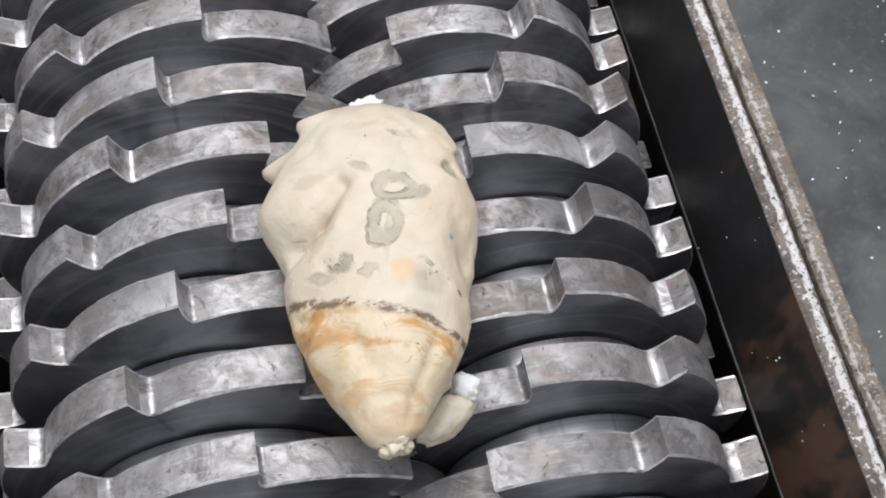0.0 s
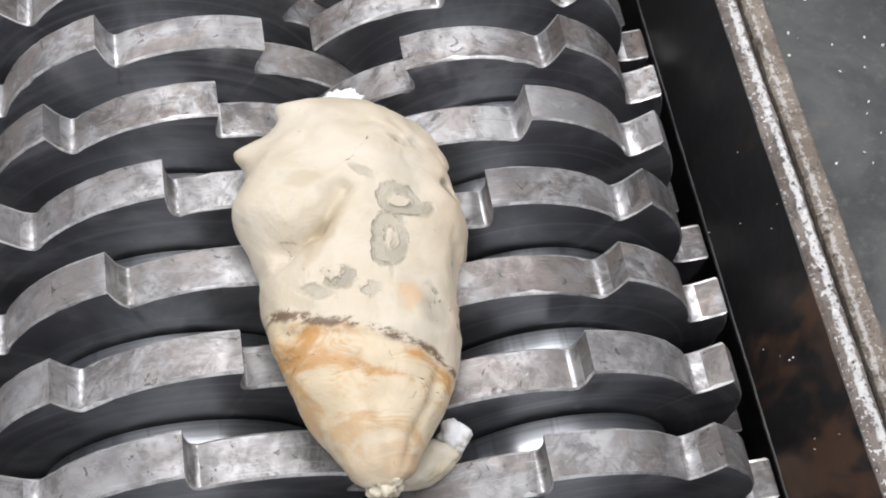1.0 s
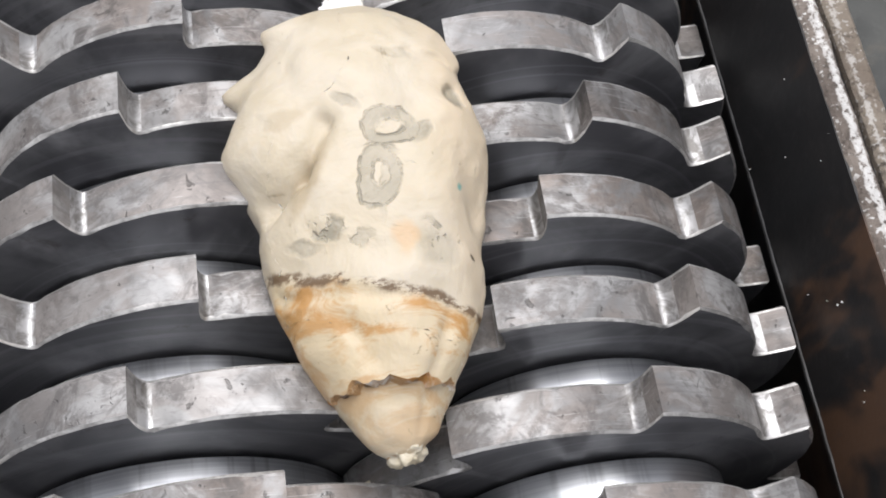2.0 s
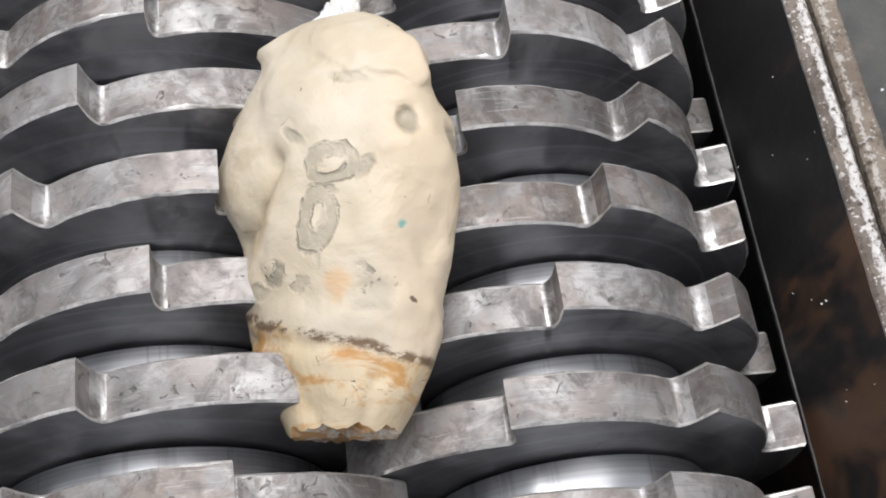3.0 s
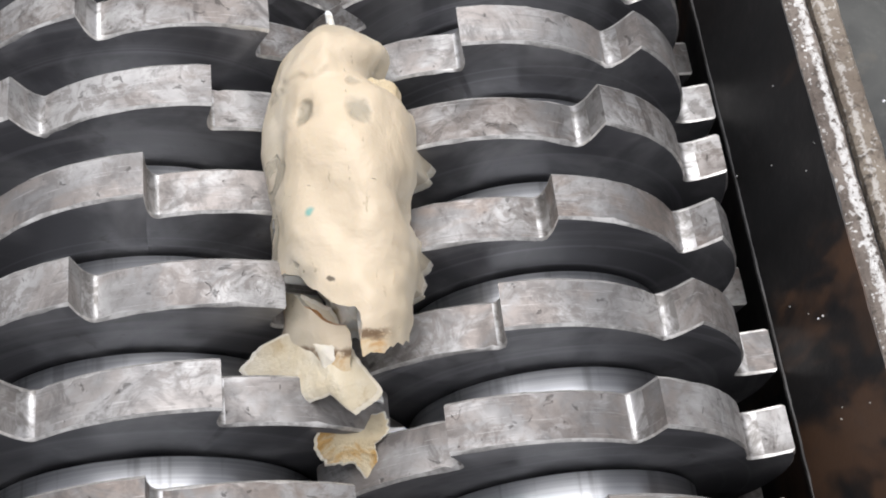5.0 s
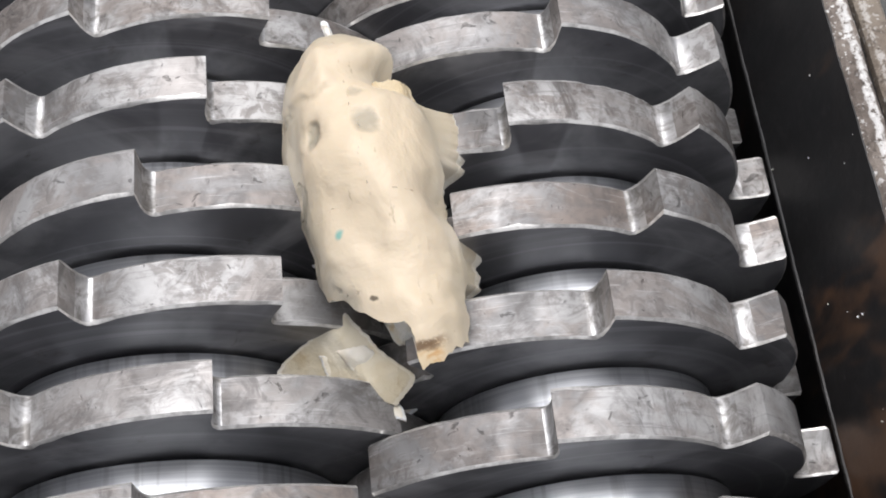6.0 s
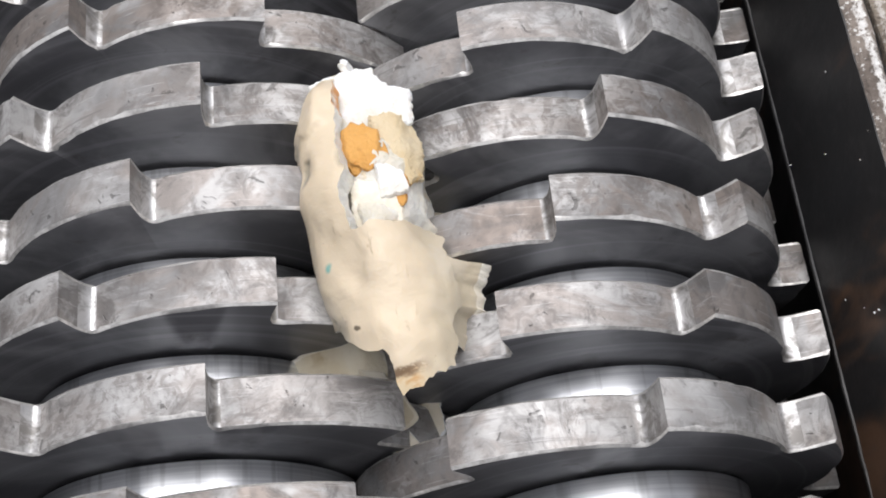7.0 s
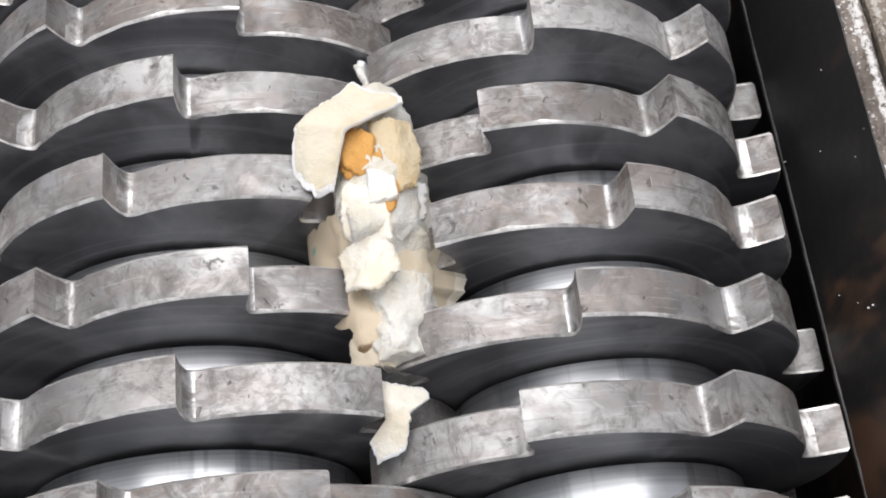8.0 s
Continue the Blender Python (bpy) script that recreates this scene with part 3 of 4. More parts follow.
def skin_piece(name, a0, a1, s0, s1, parent, label, inner=0.55, na=44, ns=56):
    """A piece of the thick skin between two torn edges round the axis and two along it."""
    bm = bmesh.new()
    grid = []
    for k in (1.0, inner):
        rows = []
        for j in range(ns + 1):
            v = j / ns
            row = []
            for i in range(na + 1):
                u = i / na
                s = s0 + (s1 - s0) * v
                for again in range(2):
                    lo, hi = cut_a(a0, s), cut_a(a1, s)
                    a = lo + (hi - lo) * u
                    s = cut_s(s0, a) * (1 - v) + cut_s(s1, a) * v
                kk = k
                if k != 1.0:
                    kk += 0.06 * noise.noise(Vector((a * 0.07, s * 9, 2.2)))
                    if s0 == -0.53:
                        s += 0.28 * (1 - v) ** 3
                row.append(bm.verts.new(lump_point(a, s, kk)))
            rows.append(row)
        grid.append(rows)
    out, inn = grid
    for rows, m in ((out, 0), (inn, 1)):
        for j in range(ns):
            for i in range(na):
                f = bm.faces.new((rows[j][i], rows[j][i + 1], rows[j + 1][i + 1], rows[j + 1][i]))
                f.material_index, f.smooth = m, True
    border = [(0, i) for i in range(na)] + [(j, na) for j in range(ns)] + [(ns, i) for i in range(na, 0, -1)] + [(j, 0) for j in range(ns, 0, -1)]
    for (j, i), (jj, ii) in zip(border, border[1:] + border[:1]):
        bm.faces.new((out[j][i], out[jj][ii], inn[jj][ii], inn[j][i])).material_index = 1
    bmesh.ops.recalc_face_normals(bm, faces=bm.faces)
    ob = part(name, bm, [SKIN, FOAM], parent, label)
    ob.data.set_sharp_from_angle(angle=radians(50))
    return ob


def foam_heart(parent):
    bm = bmesh.new()
    na, ns = 72, 60
    rows = []
    for j in range(ns + 1):
        s = -0.36 + 1.28 * j / ns
        row = []
        for i in range(na):
            a = 360 * i / na
            swell = hump(a, 0, 126, 0, 48, 1) * min(max((s - 0.08) * 8, 0), 1)
            taper = ease(-s, 0.0, 0.45)
            p = lump_point(a, s, (0.56 + 0.28 * swell) * (1 - 0.3 * taper)) + Vector((0.010, 0, -0.014)) * taper
            d = noise.noise_vector(p * 32) * 0.009 + noise.noise_vector(p * 85) * 0.004 + noise.noise_vector(p * 220) * 0.0016
            row.append(bm.verts.new(p + d))
        rows.append(row)
    for j in range(ns):
        for i in range(na):
            bm.faces.new((rows[j][i], rows[j][(i + 1) % na], rows[j + 1][(i + 1) % na], rows[j + 1][i])).smooth = True
    bm.faces.new(rows[0])
    bm.faces.new(rows[-1])
    bmesh.ops.recalc_face_normals(bm, faces=bm.faces)
    return part("foam_filling", bm, [HEART], parent, "torn white foam filling with orange lumps")


def blob(name, size, material, parent, label, seed, rough=0.25, square=0.0):
    """A torn lump of foam; size: its half extents."""
    bm = bmesh.new()
    bmesh.ops.create_icosphere(bm, subdivisions=4, radius=1)
    for v in bm.verts:
        p = v.co.copy()
        if square:
            m = max(abs(p.x), abs(p.y), abs(p.z))
            p = p.lerp(p / m, square)
        k = 1 + rough * (noise.noise(v.co * 1.6 + Vector((seed, 0, 0))) + 0.4 * noise.noise(v.co * 3.4 + Vector((0, seed, 0))) + 0.28 * noise.noise(v.co * 8 + Vector((0, 0, seed))) + 0.16 * noise.noise(v.co * 17 + Vector((seed, 0, seed))))
        v.co = Vector((p.x * size[0], p.y * size[1], p.z * size[2])) * k
    for f in bm.faces:
        f.smooth = True
    return part(name, bm, material, parent, label)


def sheet(name, outline, thick, folds, materials, parent, label, seed, ragged=0.05, curl=0.0):
    """A torn sheet of skin. outline: corners round its middle; folds: direction in degrees, offset and steepness of each crease."""
    bm = bmesh.new()
    spokes, rings = 132, 14
    corners = [(math.atan2(y, x), x, y) for x, y in outline]

    def reach(t):
        c, d = math.cos(t), math.sin(t)
        best = 0.0
        for (t0, x0, y0), (t1, x1, y1) in zip(corners, corners[1:] + corners[:1]):
            ex, ey = x1 - x0, y1 - y0
            den = c * ey - d * ex
            if abs(den) > 1e-9:
                r = (x0 * ey - y0 * ex) / den
                u = (x0 * d - y0 * c) / den
                if r > 0 and -1e-6 <= u <= 1 + 1e-6:
                    best = max(best, r)
        return best

    def height(x, y):
        z = 0.0
        for turn, off, steep in folds:
            q = x * math.cos(radians(turn)) + y * math.sin(radians(turn)) - off
            z += steep * (math.sqrt(q * q + 2e-6) - abs(off))
        p = Vector((x * 45, y * 45, seed))
        return z + curl * (x * x + y * y) + 0.0022 * noise.noise(p) + 0.0008 * noise.noise(p * 3.1)

    sides = []
    for side in (0.5, -0.5):
        rows = [[bm.verts.new((0, 0, height(0, 0) + side * thick))]]
        for j in range(1, rings + 1):
            row = []
            for i in range(spokes):
                t = 2 * math.pi * i / spokes
                c, d = math.cos(t), math.sin(t)
                r = reach(t) * (1 + ragged * (noise.noise(Vector((c * 3, d * 3, seed))) + 1.1 * noise.noise(Vector((c * 8, d * 8, seed + 3))) + 0.9 * noise.noise(Vector((c * 19, d * 19, seed + 5)))))
                k = j / rings
                slim = 1.0 if j < rings else 0.45
                row.append(bm.verts.new((r * k * c, r * k * d, height(r * k * c, r * k * d) + side * thick * slim)))
            rows.append(row)
        sides.append(rows)
    for rows in sides:
        for i in range(spokes):
            bm.faces.new((rows[0][0], rows[1][i], rows[1][(i + 1) % spokes])).smooth = True
        for j in range(1, rings):
            for i in range(spokes):
                f = bm.faces.new((rows[j][i], rows[j + 1][i], rows[j + 1][(i + 1) % spokes], rows[j][(i + 1) % spokes]))
                f.smooth = True
                f.material_index = 1 if len(materials) > 1 and j == rings - 1 else 0
    for i in range(spokes):
        f = bm.faces.new((sides[0][-1][i], sides[0][-1][(i + 1) % spokes], sides[1][-1][(i + 1) % spokes], sides[1][-1][i]))
        f.material_index = len(materials) - 1
    bmesh.ops.recalc_face_normals(bm, faces=bm.faces)
    ob = part(name, bm, materials, parent, label)
    ob.data.set_sharp_from_angle(angle=radians(40))
    return ob


def torn_rim(border, parent, label, seed, lean=172, thick=0.006):
    """Skin that stands out flat from the torn side; border: s and its distance from the axis."""
    bm = bmesh.new()
    out = Vector((math.sin(radians(lean)), 0, math.cos(radians(lean))))
    up = Vector((-out.z, 0, out.x)) * -1
    ns, nr = 70, 12
    grid = [[], []]
    for j in range(ns + 1):
        s = border[0][0] + (border[-1][0] - border[0][0]) * j / ns
        for (s0, r0), (s1, r1) in zip(border, border[1:]):
            if min(s0, s1) <= s <= max(s0, s1):
                far = r0 + (r1 - r0) * (s - s0) / (s1 - s0)
        rag = 0.0035 * noise.noise(Vector((s * 16, seed, 0))) + 0.0026 * noise.noise(Vector((s * 34, seed, 3))) + 0.0010 * noise.noise(Vector((s * 80, seed, 6)))
        root = lump_point(118, s, 0.955)
        end = Vector((0, root.y, 0)) + out * far + up * (0.010 + 0.008 * noise.noise(Vector((s * 5, seed, 9))))
        for half, rows in zip((0.5, -0.5), grid):
            row = []
            for i in range(nr + 1):
                u = i / nr
                bow = lump_point(118 + 52 * min(u * 1.25, 1), s, 0.97)
                p = bow.lerp(root.lerp(end, u), u * u * (3 - 2 * u)) + out * rag * 1.4 * u ** 5
                p += up * (half * thick * (1 if i < nr else 0.4) + 0.0016 * noise.noise(p * 60))
                row.append(bm.verts.new(p))
            rows.append(row)
    for rows in grid:
        for j in range(ns):
            for i in range(nr):
                f = bm.faces.new((rows[j][i], rows[j][i + 1], rows[j + 1][i + 1], rows[j + 1][i]))
                f.smooth, f.material_index = True, 1 if i >= nr - 1 else 0
    a, b = grid
    edge = [(0, i) for i in range(nr)] + [(j, nr) for j in range(ns)] + [(ns, i) for i in range(nr, 0, -1)] + [(j, 0) for j in range(ns, 0, -1)]
    for (j, i), (jj, ii) in zip(edge, edge[1:] + edge[:1]):
        bm.faces.new((a[j][i], a[jj][ii], b[jj][ii], b[j][i])).material_index = 1
    bmesh.ops.recalc_face_normals(bm, faces=bm.faces)
    ob = part("torn_edge", bm, [SKIN, PALE], parent, label)
    ob.data.set_sharp_from_angle(angle=radians(45))
    return ob


lump = tagged(new("foam_lump"), "cream rubber-skinned foam lump with grey marks being torn between cutters", "foam lump")
heart = foam_heart(lump)
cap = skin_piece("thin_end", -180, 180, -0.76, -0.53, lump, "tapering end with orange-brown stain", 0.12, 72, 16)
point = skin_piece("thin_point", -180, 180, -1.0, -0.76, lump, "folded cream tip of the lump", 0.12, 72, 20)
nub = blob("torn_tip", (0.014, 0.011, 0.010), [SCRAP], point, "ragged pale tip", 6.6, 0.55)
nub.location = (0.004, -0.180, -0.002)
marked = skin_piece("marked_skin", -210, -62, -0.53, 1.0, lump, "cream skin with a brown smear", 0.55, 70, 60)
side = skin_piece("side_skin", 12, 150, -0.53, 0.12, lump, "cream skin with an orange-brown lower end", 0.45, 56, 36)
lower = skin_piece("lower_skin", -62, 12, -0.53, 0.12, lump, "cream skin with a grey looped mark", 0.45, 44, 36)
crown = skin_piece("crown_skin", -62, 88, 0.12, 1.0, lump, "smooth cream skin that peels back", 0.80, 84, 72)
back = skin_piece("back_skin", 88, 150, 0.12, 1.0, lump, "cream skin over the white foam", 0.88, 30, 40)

torn_rim(((0.60, 0.040), (0.585, 0.084), (0.50, 0.082), (0.33, 0.073), (0.29, 0.052), (0.15, 0.046)), back, "ragged square step of torn cream skin", 3.3)
torn_rim(((0.10, 0.046), (0.03, 0.054), (-0.005, 0.074), (-0.03, 0.071), (-0.09, 0.061), (-0.20, 0.059), (-0.23, 0.048), (-0.36, 0.040)), side, "ragged pale spike of torn cream skin", 8.8)


def plate_of_foam(name, a, s, k, outline, thick, folds, material, label, seed, spin=0):
    """A torn plate of the filling that lies on it, facing a degrees round the axis."""
    ob = sheet(name, outline, thick, folds, [material], lump, label, seed, 0.06)
    ob.matrix_basis = Matrix.Translation(lump_point(a, s, k)) @ pose(0, 0, 0, 0, a, 0) @ pose(0, 0, 0, 0, 0, spin)
    return ob


white_top = plate_of_foam("foam_plate", 110, 0.76, 0.60, ((0.040, 0.010), (0.024, 0.014), (0.014, 0.036), (-0.014, 0.040), (-0.040, 0.034), (-0.034, -0.006), (-0.018, -0.036), (0.010, -0.026), (0.036, -0.022)), 0.008, ((20, 0.012, -0.3), (100, 0.0, -0.15)), CHALK, "torn white foam plate", 1.4)
plate_of_foam("foam_plate", 132, 0.50, 0.80, ((0.022, 0.034), (0.028, 0.004), (0.020, -0.026), (-0.008, -0.040), (-0.020, -0.004), (-0.014, 0.034)), 0.008, ((0, 0.004, -0.4),), BEIGE, "crumbly beige foam", 2.6)
plate_of_foam("foam_plate", 104, 0.27, 0.78, ((0.016, 0.034), (0.024, 0.006), (0.018, -0.030), (-0.004, -0.036), (-0.020, -0.018), (-0.016, 0.020)), 0.007, ((30, 0.0, -0.35), (110, 0.006, -0.3)), PALE, "pale torn foam plate", 3.8)
plate_of_foam("foam_plate", 96, 0.04, 0.66, ((0.022, 0.022), (0.026, -0.010), (0.004, -0.028), (-0.022, -0.016), (-0.020, 0.018)), 0.007, ((-25, 0.004, -0.4), (80, -0.004, 0.3)), PALE, "pale torn foam plate", 5.9, 12)
plate_of_foam("foam_plate", 122, 0.34, 0.86, ((0.010, 0.016), (0.014, -0.012), (-0.008, -0.018), (-0.012, 0.010)), 0.008, ((60, 0.0, -0.4),), CHALK, "torn white foam plate", 8.1, -8)
for a_at, s_at, size, seed in ((104, 0.50, (0.016, 0.022, 0.007), 2.2), (126, 0.33, (0.009, 0.020, 0.006), 6.4)):
    clot = blob("orange_clot", size, [ORANGE], lump, "orange crumbly foam", seed, 0.4, 0.3)
    clot.matrix_basis = Matrix.Translation(lump_point(a_at, s_at, 0.78)) @ pose(0, 0, 0, 0, a_at, 0)
tuft = sheet("foam_tuft", ((0.026, -0.004), (0.020, 0.012), (0.002, 0.020), (-0.018, 0.013), (-0.024, -0.008), (0.0, -0.022)), 0.006, ((20, 0.004, 0.25),), [CHALK], lump, "ragged white foam tuft", 2.7, 0.12)
tuft.matrix_basis = Matrix.Translation(lump_point(20, 0.985, 1.0) + Vector((-0.012, 0.004, -0.012))) @ pose(0, 0, 0, 0, 0, 30)

# ---- torn bits ----


def bit(ob, label, category="scrap"):
    return tagged(ob, label, category)


stub = bit(blob("foam_stub", (0.034, 0.017, 0.015), [SCRAP], None, "", 3.1, 0.2), "cream rubber stub beside the thin end")
knob = blob("knob", (0.013, 0.014, 0.012), [CHALK], stub, "white foam end", 8.4, 0.3)
knob.location = (0.033, 0.010, 0.004)
chunk = bit(blob("white_foam_chunk", (0.028, 0.031, 0.020), [CHALK], None, "", 5.7, 0.2, 0.62), "squarish white foam chunk on the cutters")
flap_a = bit(sheet("torn_flap", ((-0.0636, -0.0048), (-0.0456, 0.012), (-0.0168, 0.024), (-0.0108, 0.0504), (0.0138, 0.0384), (0.0331, 0.0), (0.0524, -0.0264), (0.0444, -0.036), (0.03, -0.0444), (0.0138, -0.0276), (-0.0252, -0.0372), (-0.054, -0.0276)), 0.004,
                   ((18, 0.012, -0.45), (100, -0.022, -0.35), (150, 0.024, 0.3)), [SCRAP, PALE], None, "", 2.3, 0.03), "folded cream skin sheet with brown streaks")
fold = sheet("folded_corner", ((-0.018, 0.016), (0.004, 0.012), (0.020, -0.010), (0.006, -0.018), (-0.010, -0.008)), 0.003, ((40, 0.0, -0.3),), [PALE], flap_a, "pale folded corner", 3.9, 0.04)
fold.matrix_basis = pose(0.020, -0.004, 0.012, 6, 10, 0)
flap_b = bit(sheet("torn_flap", ((-0.034, 0.006), (-0.020, 0.022), (0.006, 0.014), (0.030, 0.010), (0.026, -0.006), (0.010, -0.012), (0.008, -0.032), (-0.004, -0.034), (-0.008, -0.018), (-0.028, -0.010)), 0.004,
                   ((60, 0.0, -0.55), (140, 0.010, 0.4)), [CRUMB, PALE], None, "", 7.9, 0.06), "ragged yellowish skin sheet hanging between the cutters")
crumb_a = bit(blob("yellow_foam_scrap", (0.024, 0.021, 0.012), [CRUMB], None, "", 1.2, 0.42, 0.3), "crumbly yellow foam scrap between the cutters")
rolled = sheet("rolled_skin", ((-0.020, -0.004), (-0.006, 0.016), (0.016, 0.022), (0.018, 0.002), (0.004, -0.016)), 0.004, ((35, 0.002, -0.8),), [SCRAP, PALE], crumb_a, "rolled cream skin", 4.2, 0.07)
rolled.matrix_basis = pose(0.008, 0.010, 0.008, 10, -12, 0)
crumb_b = bit(sheet("white_scrap", ((-0.024, 0.004), (-0.014, 0.012), (0.002, 0.013), (0.018, 0.011), (0.024, 0.000), (0.014, -0.011), (-0.004, -0.013), (-0.020, -0.008)), 0.007, ((70, 0.0, -0.2),), [CHALK], None, "", 4.4, 0.09), "flat white foam scrap between the cutters")
nib = bit(blob("pale_scrap", (0.017, 0.011, 0.008), [SCRAP], None, "", 9.3, 0.5), "small pale scrap on the cutters")
strip = bit(sheet("pale_strip", ((-0.014, 0.026), (0.0, 0.022), (0.024, 0.020), (0.028, 0.010), (0.012, -0.004), (0.006, -0.030), (-0.016, -0.036), (-0.022, -0.020), (-0.008, -0.008)), 0.004, ((80, 0.004, -0.45), (10, 0.0, -0.3)), [PALE, CHALK], None, "", 6.2, 0.07), "pale skin strip hanging into the gap")
scrap = bit(sheet("cream_scrap", ((-0.020, 0.004), (-0.010, 0.022), (0.004, 0.034), (0.010, 0.016), (0.021, -0.002), (0.016, -0.020), (-0.018, -0.018)), 0.006, ((10, 0.002, -0.6),), [SKIN, PALE], None, "", 5.5, 0.06), "smooth cream skin scrap at the thin end")
flake = bit(sheet("white_flake", ((-0.030, 0.026), (-0.014, 0.024), (0.008, 0.004), (0.030, -0.020), (0.034, -0.034), (0.016, -0.028), (-0.008, -0.014), (-0.026, 0.008)), 0.004, ((45, 0.0, -0.4),), [PALE, CHALK], None, "", 3.6, 0.06), "ragged white flake at the thin end")
curl = bit(sheet("curled_peel", ((-0.060, -0.020), (-0.040, 0.006), (-0.006, 0.026), (0.020, 0.046), (0.030, 0.030), (0.046, 0.022), (0.052, 0.008), (0.026, -0.002), (-0.006, -0.014), (-0.036, -0.046), (-0.050, -0.044)), 0.005, ((62, -0.012, -0.5), (150, 0.026, -0.35)), [SCRAP, CHALK], None, "", 7.1, 0.05), "curled cream peel with a white torn rim")


def motions():
    rates = ((0, -95.2, -117.0), (0.5, -81.3, -100.6), (1.0, -67.8, -83.8), (1.5, -53.9, -67.4), (2.25, -33.9, -41.6), (3.0, -14.0, -15.8), (3.5, 0, 0.9), (4.0, 14.3, 18.0),
             (4.5, 28.0, 35.5), (5.25, 48.6, 61.8), (6.0, 69.2, 88.2), (6.5, 82.2, 105.9), (7.0, 95.8, 123.2), (7.5, 109.9, 140.4), (8.0, 123.9, 157.5))
    walk(shaft_r, [(t, pose(HALF_GAP, 0, 0, 0, -r, 0)) for t, r, l in rates])
    walk(shaft_l, [(t, pose(-HALF_GAP, 0, 0, 0, l, 0)) for t, r, l in rates])

    # the lump: seconds, x, y, z, roll, yaw, pitch
    path = ((0.0, 0.017, 0.200, 0.220, -3, -6, -7), (0.15, 0.030, 0.190, 0.218, 15, -5, -7), (0.5, 0.036, 0.181, 0.213, 16, -4, -6), (1.0, 0.016, 0.174, 0.206, 15, -3, -6), (1.5, 0.021, 0.172, 0.203, 8, 2, -5),
            (2.1, 0.014, 0.164, 0.198, -5, -1, 3), (2.8, 0.003, 0.145, 0.19, -25, -5, 11), (3.0, 0.005, 0.14, 0.188, -28, -6, 11), (3.2, 0.012, 0.142, 0.187, -30, -7, 11), (3.4, 0.048, 0.146, 0.187, -42, -11, 1), (3.5, 0.053, 0.146, 0.187, -46, -11, 1),
            (3.7, 0.056, 0.150, 0.184, -42, -8, 1), (4.0, 0.06, 0.148, 0.181, -41, -5, -3), (4.1, 0.05, 0.152, 0.178, -50, -5, -1), (4.2, 0.026, 0.161, 0.17, -68, -6, 2), (4.5, 0.013, 0.165, 0.164, -76, -7, 3),
            (5.2, 0.02, 0.16, 0.154, -83, 2, 3.5), (6.0, 0.035, 0.152, 0.15, -91, 9, 4), (6.2, 0.022, 0.142, 0.142, -99, 10, 2), (6.5, 0.022, 0.14, 0.138, -102, 10, 1), (7.0, 0.025, 0.138, 0.134, -104, 7, 0),
            (7.5, 0.023, 0.138, 0.128, -106, 9, 0), (8.0, 0.016, 0.136, 0.12, -110, 1, 0))

    def lie(x, y, z, roll, yaw, pitch):
        return pose(x, y, z, pitch, 0, yaw) @ pose(0, 0, 0, 0, roll, 0)

    walk(lump, [(t, lie(*p)) for t, *p in path])

    def lump_at(t):
        for p, q in zip(path, path[1:]):
            if t <= q[0]:
                u = (t - p[0]) / (q[0] - p[0])
                return lie(*[a + (b - a) * u for a, b in zip(p[1:], q[1:])])

    def leave(piece, t0, t1, drop, turn=(0, 0, 0)):
        """A part that stays on the lump until t0 and is then drawn down between the shafts, by the way drop in the place."""
        start = lump_at(t0)
        rows = [(0.0, pose(0, 0, 0)), (t0, pose(0, 0, 0))]
        times = [t0 + (t1 - t0) * k / 4 for k in range(1, 5)] + [p[0] for p in path if p[0] > t1 + 0.15]
        for t in times:
            u = min((t - t0) / (t1 - t0), 1.0)
            u = u * u * (3 - 2 * u)
            place = Matrix.Translation(Vector(drop) * u) @ start @ pose(0, 0, 0, *[a * u for a in turn])
            rows.append((t, lump_at(t).inverted() @ place))
        walk(piece, rows)

    leave(point, 1.9, 2.7, (-0.02, 0.02, -0.30), (20, 0, 0))
    leave(cap, 3.12, 3.65, (-0.03, -0.02, -0.42), (10, 0, 0))
    leave(lower, 4.85, 5.6, (-0.03, 0.0, -0.36), (0, -30, 0))
    leave(marked, 4.04, 4.45, (-0.05, 0.0, -0.47), (0, -40, 0))
    leave(back, 6.02, 6.3, (0.0, 0.0, -0.43), (0, 30, 0))

    # the white plate springs out when the skin over it is gone
    deep, high = Matrix.Translation(lump_point(110, 0.4, 0.3)) @ pose(0, 0, 0, 0, 106, 0), Matrix.Translation(lump_point(114, 0.73, 0.90)) @ pose(0, 0, 0, 0, 106, 0)
    walk(white_top, [(0, deep), (6.02, deep), (6.16, high), (7.55, high), (7.8, deep), (8, deep)])

    def slip(piece, rows):
        """A part that works loose on the lump, in the lump's own space."""
        walk(piece, [(t, pose(*p)) for t, *p in rows])

    leave(crown, 7.58, 7.84, (-0.03, 0.0, -0.40), (0, -30, 0))
    slip(side, [(0, 0, 0, 0), (7.55, 0, 0, 0), (7.8, -0.026, 0.026, 0.008, 0, -6, 0), (8.0, -0.034, 0.036, 0.008, 0, -8, 0)])

    def ride(piece, rows):
        walk(piece, [(t, pose(*p)) for t, *p in rows])

    ride(stub, [(0, 0.052, 0.056, 0.190, 0, -14, 24), (0.15, 0.060, 0.030, 0.178, 0, -12, 22), (0.5, 0.058, 0.026, 0.172, 0, -10, 20), (1.0, 0.046, 0.024, 0.163, 0, -6, 16), (1.35, 0.05, 0.0, 0.14, 0, 0, 20), (1.8, 0.04, 0.0, 0.02, 0, 10, 20), (8, 0.04, 0, -0.2, 0, 10, 20)])
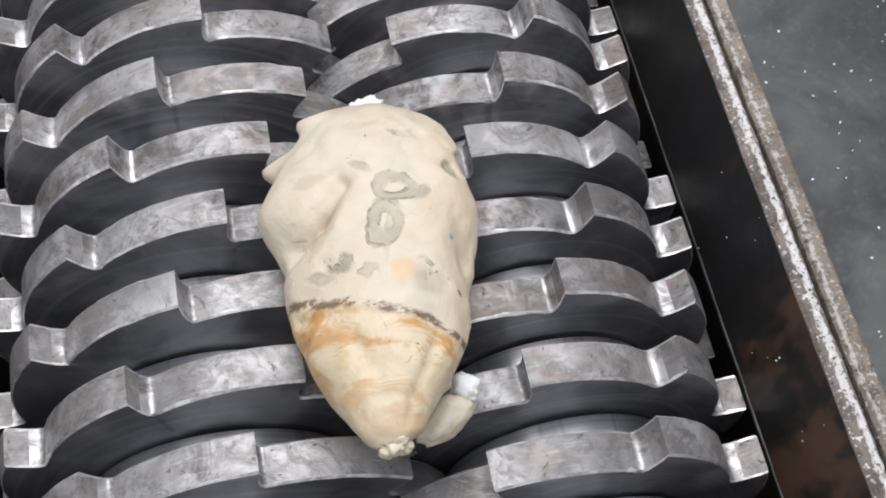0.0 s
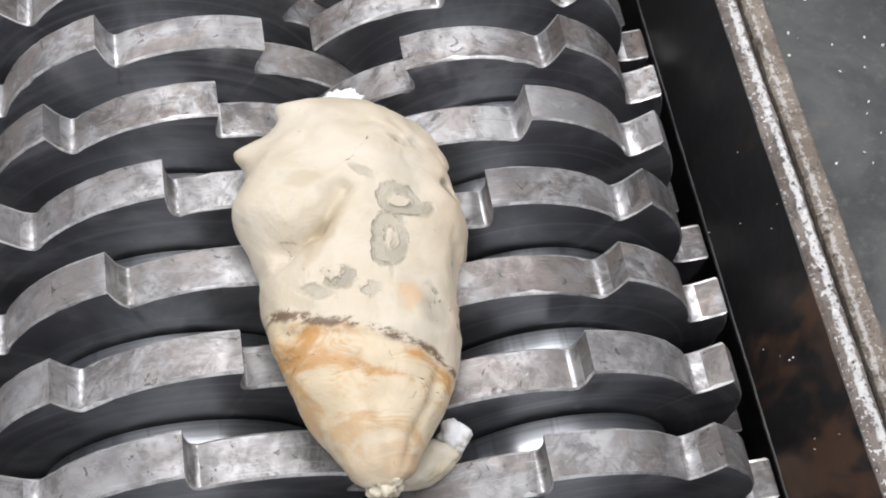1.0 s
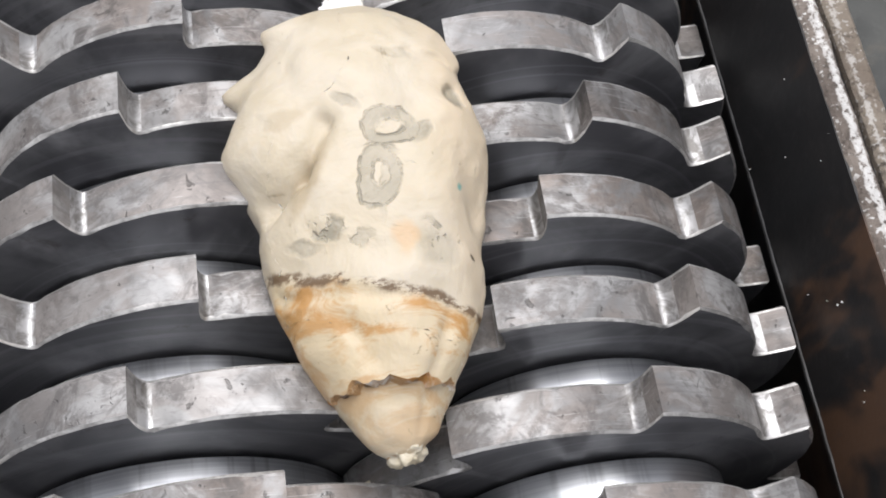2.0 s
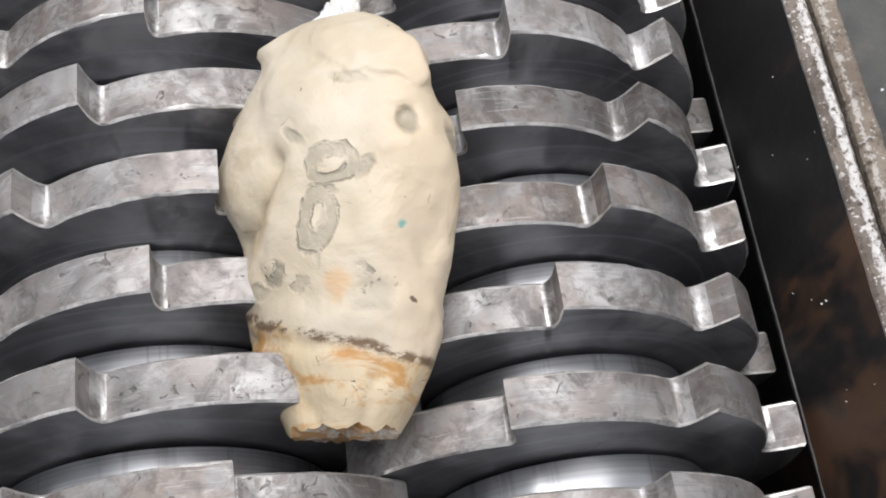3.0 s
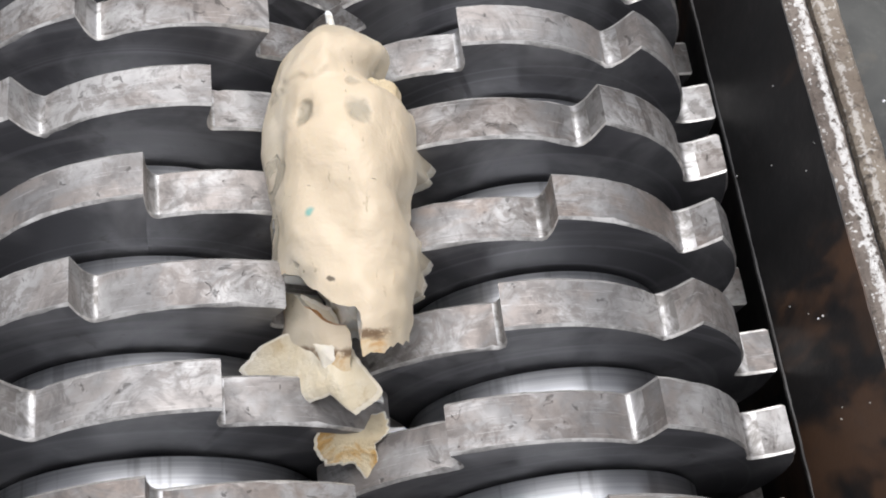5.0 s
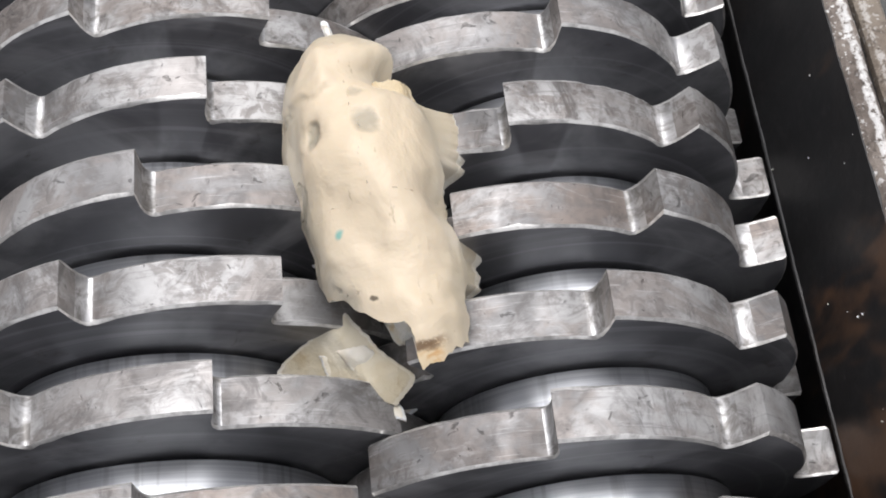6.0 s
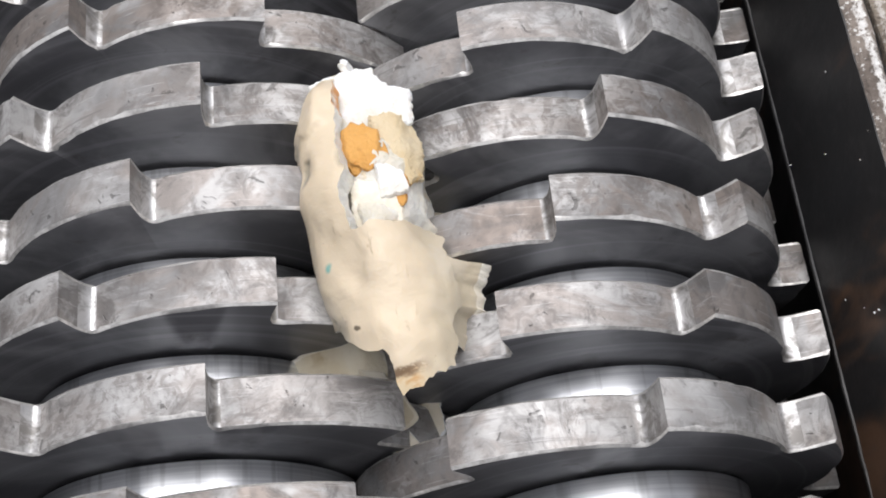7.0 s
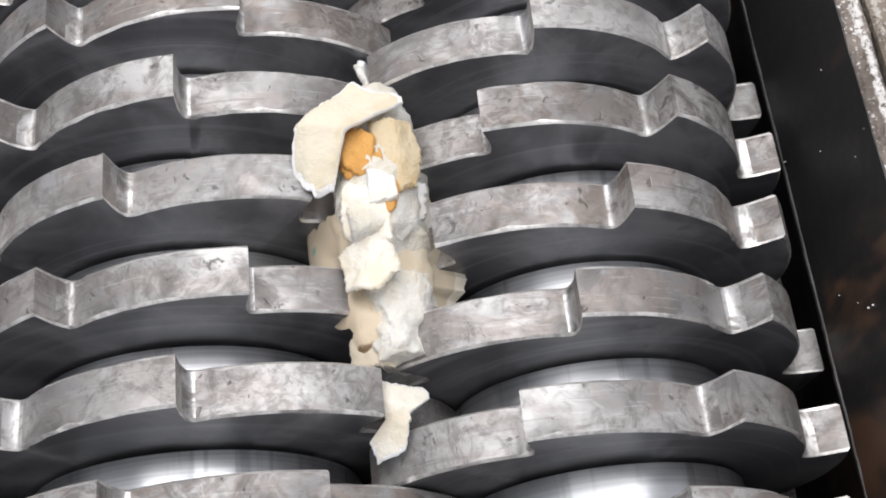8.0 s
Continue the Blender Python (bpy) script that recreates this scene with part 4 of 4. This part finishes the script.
    ride(nib, [(0, 0.025, 0.15, 0.20, 0, 0, 0), (1.1, 0.012, 0.08, 0.185, 0, 0, 10), (1.4, -0.004, 0.004, 0.165, 0, 0, 20), (1.7, -0.006, -0.006, 0.155, 0, 6, 25), (2.3, 0.0, -0.014, 0.0, 0, 10, 30), (8, 0, -0.014, -0.2, 0, 10, 30)])
    ride(chunk, [(0, 0.01, 0.27, 0.20, 0, 0, 0), (2.4, 0.0, 0.30, 0.20, 0, 0, 0), (2.8, 0.012, 0.31, 0.185, 0, 0, 8), (3.15, 0.012, 0.315, 0.185, 0, 0, 6), (3.4, 0.010, 0.334, 0.195, 8, 0, -6), (3.8, 0.010, 0.33, 0.19, 8, 2, -14), (4.05, 0.005, 0.327, 0.185, 8, 4, -24), (4.3, 0.0, 0.31, 0.12, 0, 20, -10), (5, 0, 0.3, -0.1, 0, 20, 0), (8, 0, 0.3, -0.2, 0, 20, 0)])
    ride(flap_a, [(0, 0.02, 0.13, 0.15, 0, 0, 0), (2.9, 0.01, 0.10, 0.15, 0, 0, 0), (3.2, -0.015, 0.09, 0.165, 0, 0, 0), (3.4, -0.026, 0.082, 0.198, 8, -8, 4), (3.55, -0.028, 0.082, 0.200, 8, -8, 4), (3.75, -0.020, 0.079, 0.204, 10, -6, 0), (4.0, -0.016, 0.078, 0.206, 10, -6, 0), (4.25, -0.012, 0.068, 0.200, 14, -2, -6), (4.5, -0.012, 0.066, 0.192, 16, 2, -8), (5.2, -0.016, 0.076, 0.158, 26, -6, 0), (6.0, -0.014, 0.084, 0.130, 30, -8, 12), (6.5, -0.019, 0.079, 0.148, 30, 0, -16), (6.75, -0.022, 0.079, 0.128, 34, 6, -10), (7.0, -0.022, 0.080, 0.108, 34, 6, -6), (7.4, -0.026, 0.08, 0.05, 30, 10, 0), (8, -0.02, 0.07, -0.1, 20, 0, 0)])
    ride(flap_b, [(0, 0.03, 0.13, 0.14, 0, 0, 0), (3.2, 0.03, 0.06, 0.14, 0, 0, 0), (3.45, 0.026, 0.026, 0.166, 12, 0, -4), (4.0, 0.012, 0.026, 0.164, 10, 6, 0), (4.5, 0.010, 0.020, 0.164, 10, 6, 25), (5.0, 0.01, 0.02, 0.13, 12, 8, 20), (5.5, 0.02, 0.02, 0.02, 14, 8, -15), (8, 0.02, 0.03, -0.2, 14, 8, -15)])
    ride(crumb_a, [(0, 0.02, 0.1, 0.14, 0, 0, 0), (3.1, 0.02, 0.04, 0.14, 0, 0, 0), (3.35, 0.012, -0.008, 0.166, 0, 0, 0), (3.6, 0.008, -0.018, 0.160, 0, 0, 15), (3.85, -0.002, -0.022, 0.140, 0, 5, 20), (4.1, -0.008, -0.026, 0.122, 0, 10, 25), (4.3, -0.008, -0.024, 0.09, 0, 10, 20), (4.7, 0.0, -0.02, 0.0, 0, 10, 20), (8, 0, -0.02, -0.2, 0, 10, 20)])
    ride(crumb_b, [(0, 0.03, 0.1, 0.14, 0, 0, 0), (3.1, 0.04, 0.07, 0.14, 0, 0, 0), (3.4, 0.056, 0.033, 0.182, 12, 0, 4), (4.0, 0.054, 0.026, 0.182, 12, 4, 6), (4.5, 0.032, 0.020, 0.196, 12, 4, 10), (4.8, 0.032, 0.02, 0.15, 12, 4, 4), (5.2, 0.03, 0.02, 0.06, 12, 4, 4), (8, 0.03, 0.02, -0.2, 12, 4, 4)])
    ride(flake, [(0, 0.03, 0.1, 0.12, 0, 0, 0), (5.9, 0.0, 0.07, 0.12, 0, 0, 0), (6.3, 0.0, 0.056, 0.155, 10, 0, 0), (6.7, 0.002, 0.050, 0.15, 10, 0, -4), (7.0, 0.006, 0.04, 0.09, 10, 0, -10), (8, 0.01, 0.02, -0.2, 10, 0, -50)])
    ride(scrap, [(0, 0.02, 0.14, 0.10, 0, 0, 0), (7.3, 0.03, 0.10, 0.09, 0, 0, 20), (7.65, 0.014, 0.086, 0.145, 0, 0, 16), (8, -0.002, 0.084, 0.152, 0, 0, 0)])
    ride(strip, [(0, 0.02, 0.14, 0.08, 0, 0, 0), (7.3, 0.03, 0.06, 0.07, 0, 0, 20), (7.65, 0.020, 0.040, 0.140, 0, 5, 8), (8, 0.010, 0.032, 0.146, 0, 5, 0)])
    ride(curl, [(0, 0.02, 0.2, 0.10, 0, 0, 0), (7.4, 0.03, 0.22, 0.09, 0, 0, -30), (7.58, 0.01, 0.25, 0.15, -10, 0, -20), (7.72, 0.0, 0.25, 0.20, -6, -6, 4), (8, -0.006, 0.256, 0.206, -6, -6, 22)])


motions()
